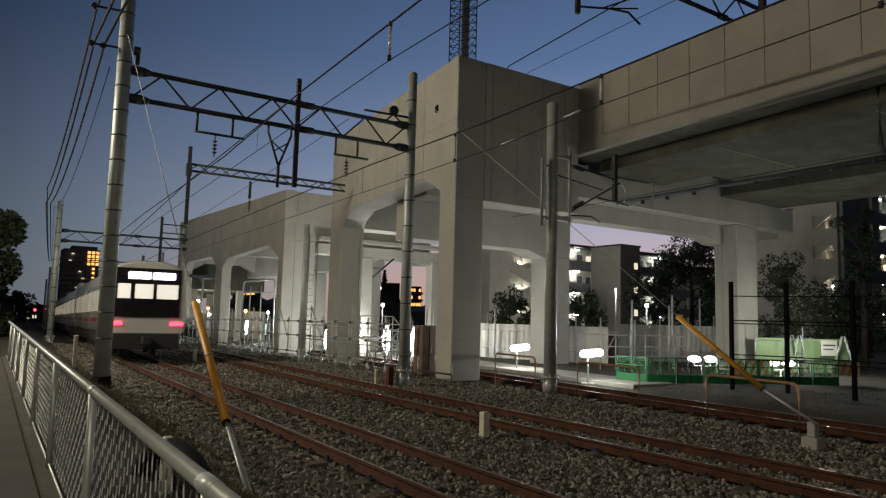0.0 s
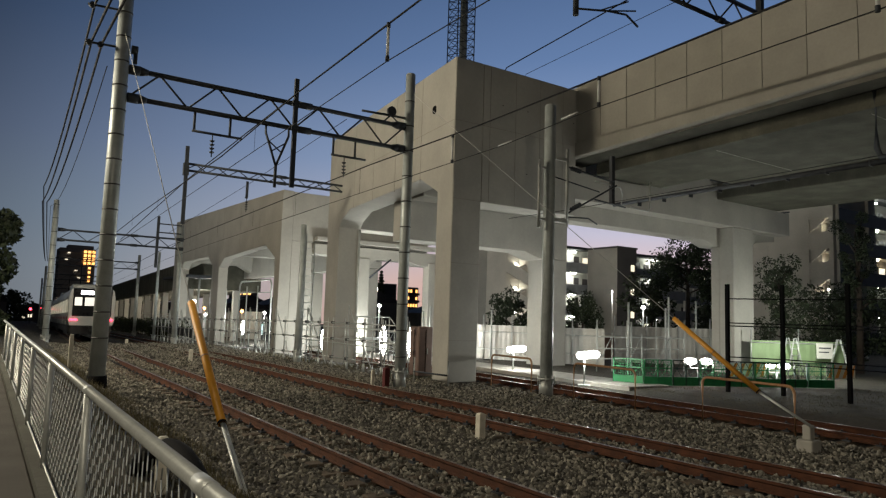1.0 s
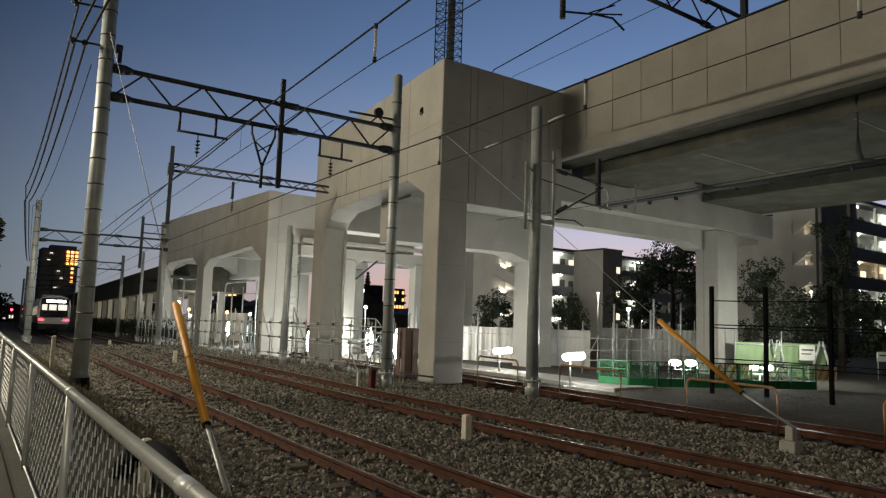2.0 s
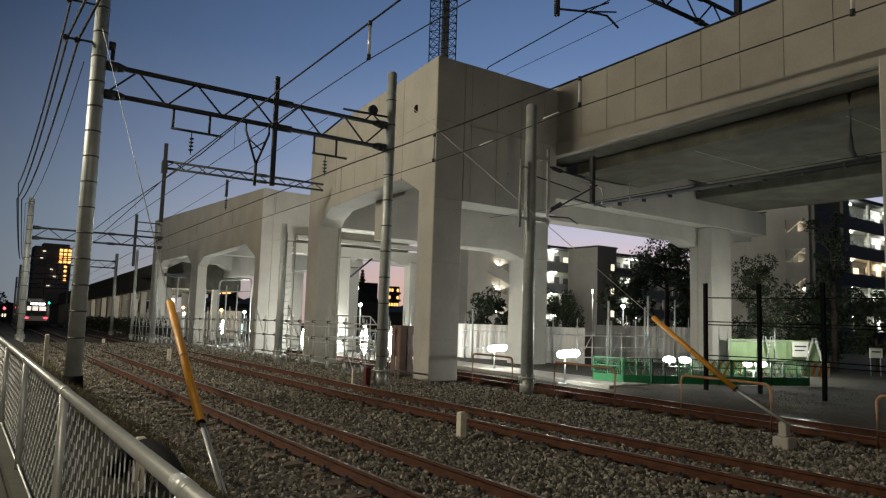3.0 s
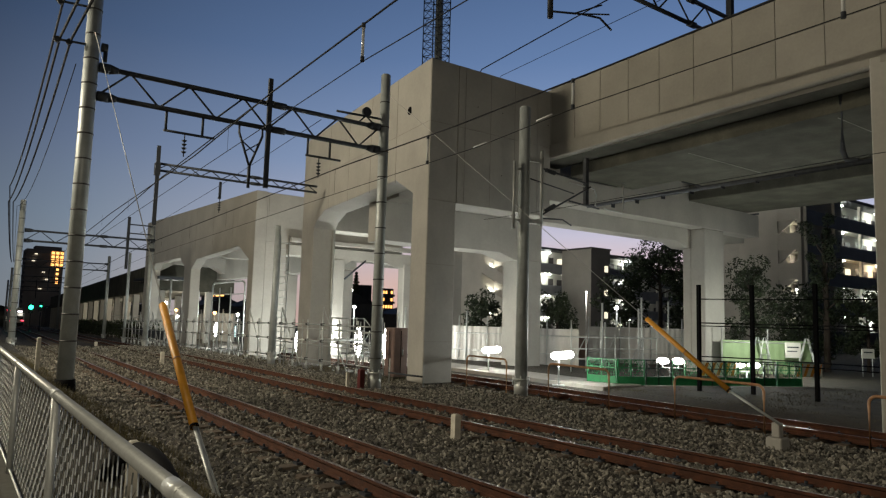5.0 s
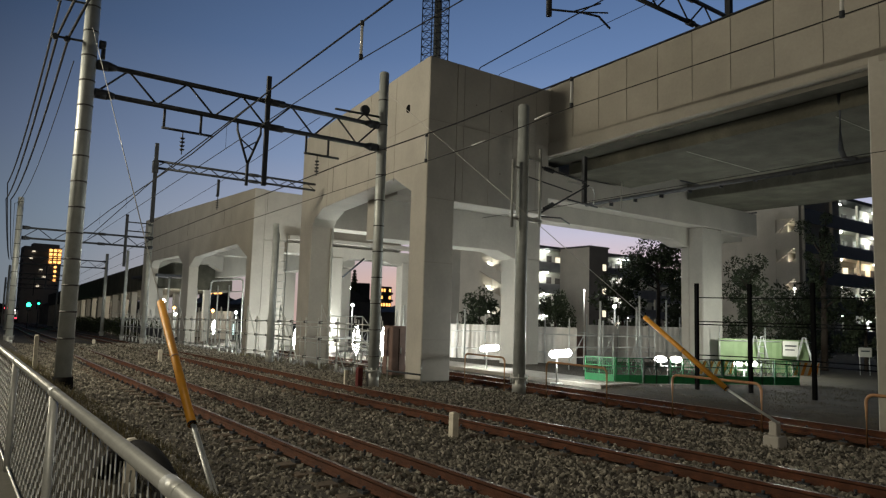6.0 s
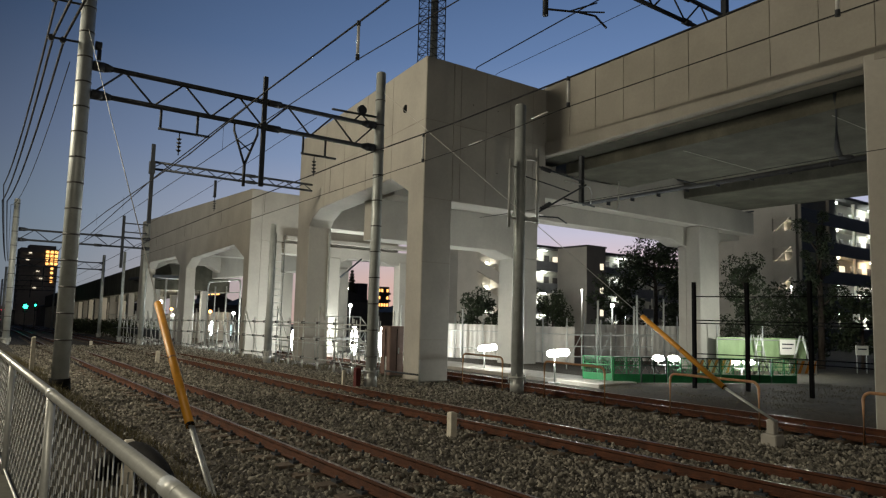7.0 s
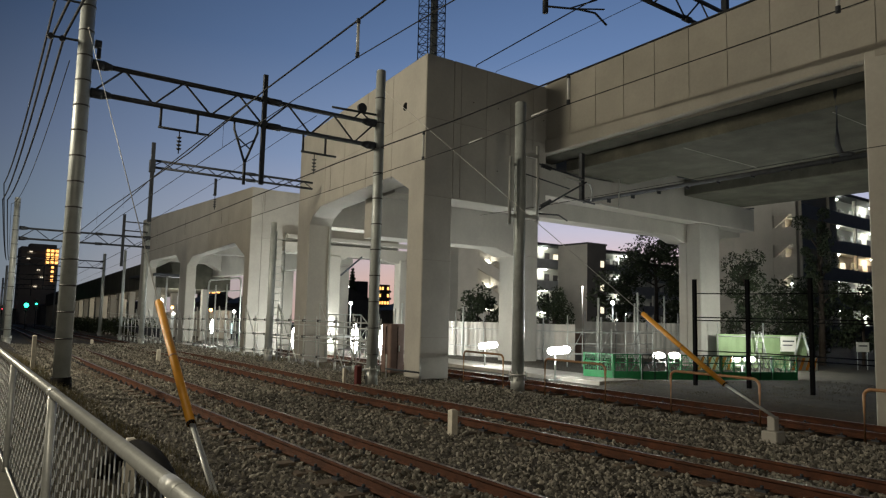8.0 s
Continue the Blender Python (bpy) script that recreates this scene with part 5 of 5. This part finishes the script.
def signal(x, y, z, lenses):
    s = thing("railway_signal", (x, y, fall(y)), "railway colour-light signal showing a lit lens", "signal", "signals")
    part("post", tubes(((0, 0, 0), (0, 0, z + 0.6), 0.07, 0.07), sides=8), DARK, s)
    part("head", boxes((-0.3, -0.1, z - 0.9, 0.3, 0.1, z + 0.6)), DARK, s, bevel=0.05)
    for dz, mat, r in lenses:
        part("lens", tubes(((0, -0.12, z + dz), (0, -0.18, z + dz), r, r), sides=14), mat, s, "glowing lens")


signal(10.62, 120, 3.6, ((0.0, LAMP_GREEN, 0.30),))
# small glowing lens put in for the green light reflected off a sign
signal(12.3, 124, 3.9, ((0.0, LAMP_GREEN, 0.13),))
signal(8.3, 128, 3.1, ((0.0, LAMP_RED, 0.22),))
signal(7.0, 135, 3.0, ((0.0, LAMP_RED, 0.2),))
# ---------------------------------------------------------------- buildings beyond
WALL = material("apartment_wall", (0.5, 0.48, 0.44), 0.85, vary=0.15, scale=0.5, fine=8, bump=0.1)
WALL_DARK = material("dark_apartment_wall", (0.10, 0.095, 0.095), 0.85, vary=0.2, scale=0.5, fine=8, bump=0.1)
BALCONY = material("balcony_front", (0.24, 0.24, 0.26), 0.6, vary=0.2, scale=1.0, bump=0.05)
NAVY = material("dark_balcony_front", (0.055, 0.065, 0.08), 0.6, vary=0.2, scale=1.0, bump=0.05)
DOOR = material("dark_door", (0.07, 0.06, 0.06), 0.5, vary=0.2, bump=0.02)
GLOW = material("lit_window", (0.6, 0.6, 0.55), 0.3, bump=0, emit=(1.0, 0.88, 0.65), power=1.1)
GLOW_ORANGE = material("orange_lit_window", (0.6, 0.4, 0.2), 0.3, bump=0, emit=(1.0, 0.45, 0.12), power=2.6)
CEIL = material("lit_ceiling_lamp", (0.9, 0.9, 0.85), 0.3, bump=0, emit=(0.97, 1.0, 0.88), power=16)
FAR = material("distant_building", (0.11, 0.11, 0.115), 0.9, vary=0.3, scale=0.2, fine=2, bump=0)
ROOF = material("dark_roof", (0.04, 0.04, 0.045), 0.7, vary=0.3)


def corridor_block(place, turn, length, floors, storey, base, lamps_at, front, label, power=90, warm=()):
    """Open access corridors along local x, facing local -y: slabs, parapets, doors, columns and ceiling lamps."""
    h = thing("apartment_block", place, label, "apartment building", "apartment blocks", turn=turn)
    depth = 9.0
    total = base + floors * storey
    part("rear_wall", boxes((0, 1.5, -1.0, length, depth, total)), WALL, h)
    part("roof", boxes((-0.3, -0.3, total, length + 0.3, depth, total + 0.3)), ROOF, h)
    m = Matrix(h.matrix_basis)
    for i in range(floors):
        z = base + i * storey
        part("corridor_slab", boxes((0, 0, z - 0.16, length, 1.5, z)), WALL, h)
        part("corridor_parapet", boxes((0, -0.08, z - 0.2, length, 0.02, z + 1.05)), front, h)
        x = 1.2
        while x < length - 1.2:
            d = part("front_door", boxes((x, 1.46, z, x + 0.9, 1.5, z + 2.0)), DOOR, h)
            part("kitchen_window", boxes((x + 1.6, 1.46, z + 0.9, x + 2.7, 1.5, z + 1.9)), GLOW if (int(x * 7) + i * 3) % 5 == 0 else DOOR, h)
            x += 4.0
        x = 0.0
        while x <= length + 0.01:
            part("pier", boxes((x - 0.12, -0.06, z, x + 0.12, 0.2, z + storey - 0.16)), WALL, h)
            x += length / max(1, round(length / 6))
        for k, lx in enumerate(lamps_at):
            part("ceiling_lamp", boxes((lx - 0.4, 0.45, z + storey - 0.34, lx + 0.4, 0.75, z + storey - 0.2)), CEIL, h, "glowing ceiling lamp")
            if power:
                colour = (1.0, 0.75, 0.45) if i in warm else (0.92, 1.0, 0.90)
                lamp("corridor_lamp", "POINT", m @ Vector((lx, 0.6, z + storey - 0.5)), power / max(1, len(lamps_at) - 1), colour, 0.2)
    return h


corridor_block((58.0, 62.2, 0), 0, 26.0, 4, 2.75, 0.1, (4.2, 20.0), BALCONY, "grey apartment block with lit open corridors and dark doors", 130)
corridor_block((77.0, 72.0, 0), 0, 34.0, 4, 2.75, 0.1, (4.0, 17.0, 30.0), BALCONY, "grey apartment block with lit corridors behind trees", 160)


def stair_tower():
    t = thing("stair_tower", (61.2, 54.6, 0), "tall plain stair tower with small lit windows", "stair tower")
    part("shaft", boxes((0, 0, -1, 3.3, 4.7, 10.75)), WALL, t, bevel=0.03)
    # the end face's shade is put on as a thin dark sheet
    part("end_shade_sheet", boxes((0.0, -0.06, -1, 3.3, -0.004, 10.75)), WALL_DARK, t, "dark sheet for the shaded end wall")
    for z in (8.1, 5.3, 2.6):
        part("window", boxes((2.3, -0.09, z, 2.9, -0.05, z + 0.75)), GLOW, t, "lit stair window")
    part("roof_cap", boxes((-0.1, -0.15, 10.75, 3.4, 4.8, 10.95)), WALL_DARK, t)


stair_tower()


def open_stair(place, turn, label, flights, storey, width, base, lo=0.36, hi=0.88, boxed=False, power=32):
    """A gable wall with openings behind which flights of stairs rise."""
    s = thing("stair_block", place, label, "apartment building", "apartment blocks", turn=turn)
    total = base + flights * storey + 1.2
    part("rear_wall", boxes((0, 2.4, -1, width, 8, total)), WALL, s)
    part("side_wall", boxes((0, 0, -1, width * lo, 2.4, total)), WALL, s)
    part("side_wall", boxes((width * hi, 0, -1, width, 2.4, total)), WALL, s)
    m = Matrix(s.matrix_basis)
    a, b = width * lo, width * hi
    for i in range(flights):
        z = base + i * storey
        bm = bmesh.new()
        if boxed:
            box(bm, a, 0.02, z, b, 0.16, z + storey * 0.55)
            prism(bm, [(a, z + storey * 0.55), (a + 0.9 * (b - a), z + storey), (a, z + storey)], (0, 0.2, 0), (1, 0, 0), (0, 0, 1), (0, 0.15, 0))
            box(bm, a, 0.02, z + storey * 0.98, b, 2.4, z + storey)
        else:
            prism(bm, [(a, z + storey * 0.95), (b, z + storey * 0.35), (b, z - storey * 0.12), (a, z + storey * 0.45)], (0, 0, 0), (1, 0, 0), (0, 0, 1), (0, 0.15, 0))
        part("stair_parapet", bm, WALL, s)
        bm = bmesh.new()
        prism(bm, [(a, z + storey * 0.35), (b, z + storey * 0.85), (b, z + storey * 0.75), (a, z + storey * 0.25)], (0, 1.2, 0), (1, 0, 0), (0, 0, 1), (0, 1.1, 0))
        part("flight", bm, WALL, s)
        lz = z + storey * (0.38 if boxed else 0.8)
        part("wall_lamp", boxes((b - 0.7, 2.28, lz - 0.05, b - 0.4, 2.4, lz + 0.27)), CEIL, s, "glowing wall lamp")
        lamp("stair_lamp", "POINT", m @ Vector((b - 0.6, 1.7 if boxed else 1.9, lz)), power, (1.0, 0.92, 0.74), 0.15)
    return s


open_stair((44.2, 57.4, 0), 0, "pale apartment gable with an open zigzag stair", 3, 2.75, 7.4, 0.4)
B_ = open_stair((62.0, 36.5, 0), -90, "grey apartment gable with a lit open stair", 5, 2.75, 6.0, 1.0, 0.64, 0.94, True, 260)
part("building_mark", boxes((1.2, -0.03, 13.2, 2.1, -0.005, 13.35), (1.2, -0.03, 12.75, 2.1, -0.005, 12.9)), DARK, B_, "dark mark bars on the gable")
corridor_block((62.6, 30.3, 0), 0, 22.0, 5, 2.75, 0.8, (8.0, 16.5), NAVY, "apartment block with dark blue-grey balcony fronts and lit corridors", 150, warm=(2,))


TOWER = material("far_tower_wall", (0.50, 0.44, 0.40), 0.9, vary=0.25, scale=0.2, fine=2, bump=0)


def tower_block():
    t = thing("apartment_tower", (19.8, 252, -6), "distant dark apartment tower with orange lit windows", "apartment tower")
    part("shaft", boxes((0, 0, 0, 10.5, 12, 26.4)), TOWER, t)
    part("roof_house", boxes((2.5, 2, 26.4, 10.0, 9, 27.6)), TOWER, t)
    for i in range(15):
        part("balcony", boxes((-0.55, -0.6, 4.0 + i * 1.5, 6.5, 0, 4.5 + i * 1.5)), TOWER, t)
    for i in range(4):
        for j in range(3):
            part("window", boxes((7.0 + j * 1.25, -0.12, 21.3 + i * 1.25, 7.85 + j * 1.25, -0.02, 22.1 + i * 1.25)), GLOW_ORANGE, t, "orange lit window")
    for i in range(4):
        part("window", boxes((8.6, -0.12, 15.6 + i * 1.4, 9.3, -0.02, 16.3 + i * 1.4)), GLOW_ORANGE, t, "orange lit window")
    for x, z in ((2.2, 24.6), (4.6, 18.9), (1.6, 22.4), (5.6, 16.6), (4.0, 13.6)):
        part("window", boxes((x, -0.7, z, x + 0.8, -0.62, z + 0.35)), GLOW, t, "pale lit window")


tower_block()


def far_house(x, y, w, d, h, seed, roof=True, tower=False):
    r = random.Random(seed)
    z = fall(y) - 1
    b = thing("distant_house", (x, y, z), "distant dark house with a few lit windows" if not tower else "distant apartment tower with rows of orange windows", "house", "distant houses")
    part("wall", boxes((0, 0, 0, w, d, h)), FAR, b)
    if roof:
        bm = bmesh.new()
        prism(bm, [(-0.5, 0), (w + 0.5, 0), (w / 2, h * 0.35)], (0, -0.4, h), (1, 0, 0), (0, 0, 1), (0, d + 0.8, 0))
        part("roof", bm, ROOF, b)
    if tower:
        for i in range(int(h / 3)):
            part("balcony", boxes((-0.2, -0.9, 3 * i + 0.2, w + 0.2, -0.001, 3 * i + 1.1)), FAR, b)
            for j in range(4):
                if r.random() < 0.8:
                    part("window", boxes((w * (0.05 + 0.24 * j), -0.1, 3 * i + 1.3, w * (0.2 + 0.24 * j), -0.02, 3 * i + 2.5)), GLOW_ORANGE, b, "orange lit window")
    else:
        for i in range(r.randint(1, 3)):
            u = r.uniform(0.1, 0.8) * w
            v = r.uniform(0.3, 0.7) * h
            part("window", boxes((u, -0.1, v, u + 1.0, -0.02, v + 1.0)), GLOW, b, "lit window")


far_house(147, 245, 5.5, 8, 18.5, 1, False, True)
far_house(138, 246, 4.5, 8, 19.5, 2, False)
far_house(62, 200, 6, 8, 12.5, 4, False, True)
far_house(76, 135, 8, 8, 5.5, 3, False)
for i, (x, y) in enumerate(((34, 120), (46, 128), (58, 118), (70, 110), (92, 130), (106, 120), (30, 160), (22, 210), (36, 215), (8, 230), (-6, 190), (50, 170), (120, 160), (128, 110), (90, 90), (100, 60), (86, 40), (96, 20), (90, 5))):
    far_house(x, y, 9 + (i * 5) % 4, 8, 5 + (i * 7) % 3, 10 + i)


# lamp posts added among the flats to brighten their walls
for x, y, power in ((52.0, 47.0, 1300), (54.0, 27.0, 60), (40.0, 45.0, 1500)):
    lamp_post(x, y, -0.1, 5.2, LAMP_WHITE, 0.09, power, (1.0, 0.95, 0.82), "added lamp post with a tiny lantern, brightening the apartments")


# ---------------------------------------------------------------- trees
BARK = material("bark", (0.06, 0.045, 0.035), 0.95, vary=0.4, scale=6, fine=40, bump=0.8)
LEAF = material("dusky_leaf", (0.035, 0.05, 0.022), 0.7, vary=0.4, scale=1.5, fine=20, bump=0.1, island=0.5)


def leaf_cloud(name, clumps, count, size, seed, parent):
    """Many small two-sided leaves scattered in clumps."""
    r = np.random.RandomState(seed)
    k = r.randint(0, len(clumps), count)
    c = np.array([q[:3] for q in clumps])[k]
    rad = np.array([q[3] for q in clumps])[k]
    v = r.normal(size=(count, 3))
    v /= np.linalg.norm(v, axis=1)[:, None]
    p = c + v * (rad * r.uniform(0.35, 1.05, count) ** 0.6)[:, None]
    a = r.normal(size=(count, 3))
    a /= np.linalg.norm(a, axis=1)[:, None]
    b = np.cross(a, r.normal(size=(count, 3)))
    b /= np.linalg.norm(b, axis=1)[:, None]
    s = (size * r.uniform(0.6, 1.4, count))[:, None]
    verts = np.stack([p - a * s, p + b * s * 0.45, p + a * s, p - b * s * 0.45], 1).reshape(-1, 3)
    me = bpy.data.meshes.new(name)
    me.from_pydata(verts.tolist(), [], np.arange(count * 4).reshape(-1, 4).tolist())
    me.materials.append(LEAF)
    ob = new(name, me)
    ob.parent = parent
    return tagged(ob, kind="stuff")


def tree(x, y, z, h, spread, seed, label, leaves=2600, size=0.16, low=0.35):
    r = random.Random(seed)
    t = thing("tree", (x, y, z), label, "tree", "trees")
    bm = bmesh.new()
    tube(bm, (0, 0, 0), (0.1, 0, h * 0.45), h * 0.022, h * 0.016, 8)
    tube(bm, (0.1, 0, h * 0.45), (0, 0.1, h * 0.85), h * 0.016, h * 0.005, 8)
    part("trunk", bm, BARK, t)
    clumps = []
    for i in range(11):
        a = i * 2.4 + r.uniform(-0.4, 0.4)
        q = low + (0.93 - low) * (i / 10)
        reach = spread * (1.0 - 0.55 * abs(q - 0.6)) * r.uniform(0.5, 1.0) * (0.4 if q > 0.88 else 1)
        p0 = Vector((0.08, 0, h * q * 0.8))
        p1 = Vector((reach * math.cos(a), reach * math.sin(a), h * q))
        bm = bmesh.new()
        tube(bm, p0, p1, h * 0.008, h * 0.002, 5)
        part("limb", bm, BARK, t)
        clumps.append((*p1, spread * r.uniform(0.22, 0.42)))
        mid = p0.lerp(p1, 0.6)
        clumps.append((*mid, spread * r.uniform(0.16, 0.3)))
    leaf_cloud("crown", clumps, leaves, size, seed, t)


def conifer(x, y, z, h, spread, seed, label):
    """A straight trunk with whorls of drooping branches that shorten towards the tip."""
    r = random.Random(seed)
    t = thing("tree", (x, y, z), label, "tree", "trees")
    part("trunk", tubes(((0, 0, 0), (0, 0, h), h * 0.018, 0.03), sides=8), BARK, t)
    clumps = []
    for i in range(22):
        q = 0.10 + 0.88 * i / 21
        for k in range(3):
            a = i * 0.9 + k * 2.094 + r.uniform(-0.3, 0.3)
            reach = spread * (1.03 - q) * r.uniform(0.75, 1.15)
            part("limb", tubes(((0, 0, h * q), (reach * math.cos(a), reach * math.sin(a), h * q - reach * 0.25), 0.05, 0.015), sides=5), BARK, t)
            for f in (0.45, 0.85):
                clumps.append((reach * f * math.cos(a), reach * f * math.sin(a), h * q - reach * 0.25 * f, 0.18 + reach * 0.2))
    leaf_cloud("crown", clumps, 7000, 0.2, seed, t)


tree(50.3, 37.0, -0.2, 9.9, 3.5, 1, "broad dark tree with a rounded open crown behind the hoarding", 6500, 0.14, 0.62)
tree(48.0, 39.0, -0.2, 6.5, 2.6, 2, "dark bushy tree behind the site hoarding", 3400, 0.17, 0.2)
tree(52.5, 36.0, -0.2, 6.0, 2.4, 3, "dark bushy tree behind the site hoarding", 3000, 0.17, 0.2)
tree(32.6, 18.6, -0.05, 5.7, 1.6, 4, "slender dusky tree beside the hoarding", 5000, 0.075, 0.3)
tree(36.5, 16.8, -0.05, 8.4, 1.15, 5, "tall dusky tree in front of the flats", 5200, 0.07)
tree(38.3, 15.6, -0.05, 4.3, 1.5, 6, "round dark shrub tree in front of the flats", 3600, 0.10, 0.25)
tree(38.0, 18.6, -0.05, 4.4, 2.6, 7, "dark spreading shrub in front of the flats", 4000, 0.11, 0.2)
tree(41.5, 13.5, -0.05, 4.0, 2.2, 8, "dark shrub in front of the flats", 2600, 0.11, 0.2)
tree(28.6, 35.0, -0.1, 3.9, 1.7, 9, "dark rounded bush behind the hoarding", 3400, 0.11, 0.2)
tree(30.6, 34.0, -0.1, 2.6, 1.4, 10, "low dark bush behind the hoarding", 2200, 0.11, 0.2)
tree(57.0, 56.0, -0.1, 5.4, 2.8, 11, "dark tree in front of the lit flats", 3000, 0.17, 0.25)
tree(-1.6, 50.0, -0.3, 9.2, 3.6, 12, "dark street tree beyond the fence", 26000, 0.2, 0.08)
conifer(69.2, 126.0, -3, 14.2, 2.6, 13, "tall dark conifer in the distance")
conifer(66.3, 128.0, -3, 11.0, 2.3, 14, "dark conifer in the distance")
def hedge():
    """A straggling hedge along the foot of the far viaduct."""
    h = thing("hedge", (0, 0, 0), "dark straggling hedge along the foot of the far viaduct", "hedge")
    r = random.Random(41)
    clumps, bm = [], bmesh.new()
    y = 60.0
    while y < 125:
        x = 12.9 + 0.8 * bend(y) + r.uniform(-0.3, 0.3)
        z = fall(y) + r.uniform(0.5, 1.3)
        clumps.append((x, y, z, r.uniform(0.5, 0.8)))
        tube(bm, (x, y, fall(y) - 0.1), (x + r.uniform(-0.2, 0.2), y, z + 0.2), 0.03, 0.01, 5)
        y += 0.6
    part("stems", bm, BARK, h)
    leaf_cloud("foliage", clumps, 14000, 0.12, 41, h)


hedge()
tree(60.0, 84.0, -1, 6.0, 3.0, 15, "dark tree in the distance", 2600, 0.22, 0.15)
tree(6.5, 215.0, -4, 9.0, 6.0, 16, "dark trees at the end of the line", 2600, 0.5, 0.1)
tree(-4.0, 150.0, -3, 7.0, 4.0, 17, "dark trees at the end of the line", 2600, 0.4, 0.1)


# ---------------------------------------------------------------- ballast stones and weeds
def stones(name, count, xr, yr, size, seed, skip=0.0):
    r = np.random.RandomState(seed)
    ico = bmesh.new()
    bmesh.ops.create_icosphere(ico, subdivisions=1, radius=1.0)
    ico.verts.ensure_lookup_table()
    base = np.array([v.co[:] for v in ico.verts])
    tri = np.array([[v.index for v in f.verts] for f in ico.faces])
    ico.free()
    # a dozen worn, angular shapes
    shapes = []
    for i in range(12):
        n = r.normal(size=(6, 3))
        n /= np.linalg.norm(n, axis=1)[:, None]
        s = base.copy()
        for q in n:
            d = s @ q
            s -= np.outer(np.maximum(0, d - r.uniform(0.08, 0.5)), q)
        shapes.append(s * r.uniform(0.8, 1.8, 3))
    shapes = np.array(shapes)
    x = r.uniform(xr[0], xr[1], count)
    y = yr[0] + (yr[1] - yr[0]) * r.uniform(0, 1, count) ** 1.5
    stray_at = np.array([stray(b) for b in y])
    if skip:
        for cx in (4.98, 8.83):
            for s in (-0.5665, 0.5665):
                gap = x - cx - s - (stray_at if cx > 8 else 0.0)
                x = np.where(np.abs(gap) < 0.075, x + np.sign(gap) * 0.09, x)
    z = np.array([bank(a, b) for a, b in zip(x, y)]) + r.uniform(-0.02, 0.03, count)
    for cx in (4.98, 8.83):
        z = np.where(np.abs(x - cx - (stray_at if cx > 8 else 0.0)) < 0.48, z + 0.03, z)
    ang = r.uniform(0, 6.28, (count, 3))
    c, s = np.cos(ang), np.sin(ang)
    one, zero = np.ones(count), np.zeros(count)
    rz = np.array([[c[:, 0], -s[:, 0], zero], [s[:, 0], c[:, 0], zero], [zero, zero, one]]).transpose(2, 0, 1)
    rx = np.array([[one, zero, zero], [zero, c[:, 1], -s[:, 1]], [zero, s[:, 1], c[:, 1]]]).transpose(2, 0, 1)
    k = shapes[r.randint(0, 12, count)] * (size * r.uniform(0.55, 1.3, count))[:, None, None]
    v = np.einsum("nij,njk,nlk->nli", rz, rx, k)
    v += np.stack([x, y, z], 1)[:, None, :]
    m = len(base)
    f = (tri[None] + (np.arange(count) * m)[:, None, None]).reshape(-1)
    me = bpy.data.meshes.new(name)
    me.vertices.add(count * m)
    me.vertices.foreach_set("co", v.reshape(-1))
    nf = len(f) // 3
    me.loops.add(nf * 3)
    me.loops.foreach_set("vertex_index", f)
    me.polygons.add(nf)
    me.polygons.foreach_set("loop_start", np.arange(nf) * 3)
    me.update(calc_edges=True)
    me.materials.append(STONE)
    me.shade_flat()
    return tagged(new(name, me), "loose grey angular ballast stones", "ballast", kind="stuff")


stones("ballast", 52000, (2.3, 14.2), (3.0, 22.0), 0.036, 5, 1.0)
stones("ballast", 26000, (2.6, 12.0), (20.0, 44.0), 0.036, 6, 1.0)



def weeds(name, count, xr, yr, h, seed):
    """Short dry grass blades on the bank and between the rails."""
    r = np.random.RandomState(seed)
    x = r.uniform(*xr, count)
    y = r.uniform(*yr, count)
    cl = np.sin(x * 3.1 + 1) + np.sin(y * 1.3) + r.normal(0, 0.6, count)
    keep = cl > 0.2
    x, y = x[keep], y[keep]
    n = len(x)
    z = np.array([bank(a, b) + fall(b) for a, b in zip(x, y)]) - 0.01
    a = r.uniform(0, 6.28, n)
    hh = h * r.uniform(0.4, 1.3, n)
    w = 0.006
    lean = r.normal(0, 0.35, (n, 2)) * hh[:, None]
    base = np.stack([x, y, z], 1)
    side = np.stack([np.cos(a) * w, np.sin(a) * w, 0 * a], 1)
    tip = base + np.stack([lean[:, 0], lean[:, 1], hh], 1)
    verts = np.stack([base - side, base + side, tip], 1).reshape(-1, 3)
    me = bpy.data.meshes.new(name)
    me.from_pydata(verts.tolist(), [], np.arange(n * 3).reshape(-1, 3).tolist())
    me.materials.append(WEED)
    return tagged(new(name, me), "dry brown grass and weeds on the bank", "grass", kind="stuff")


WEED = material("dry_weed", (0.13, 0.11, 0.05), 0.9, vary=0.4, scale=4, bump=0, island=0.5)
weeds("grass", 16000, (0.9, 3.0), (8.0, 34.0), 0.16, 31)
weeds("grass", 9000, (0.8, 2.6), (2.5, 10.0), 0.10, 32)
weeds("grass", 16000, (17.9, 27.0), (3.0, 16.0), 0.06, 34)
weeds("grass", 5000, (11.6, 13.6), (19.5, 40.0), 0.18, 33)


def motions():
    """The train leaves along the bending line."""
    tail_at = [(t, 27.6 + 22.5 * t + 0.8 * t * t) for t in (0.0, 0.5, 1.0, 1.5, 2.0, 2.5, 3.0, 3.5, 4.0, 4.5, 5.0, 6.0, 7.0, 8.0)]
    for i, car in enumerate(CARS):
        rows = []
        for t, y in tail_at:
            y += 20.0 * i
            turn, pitch = heading(y + 10)
            rows.append((t, pose(4.98 + bend(y), y, 0.155 + fall(y), pitch, 0, -turn)))
        walk(car, rows)


motions()
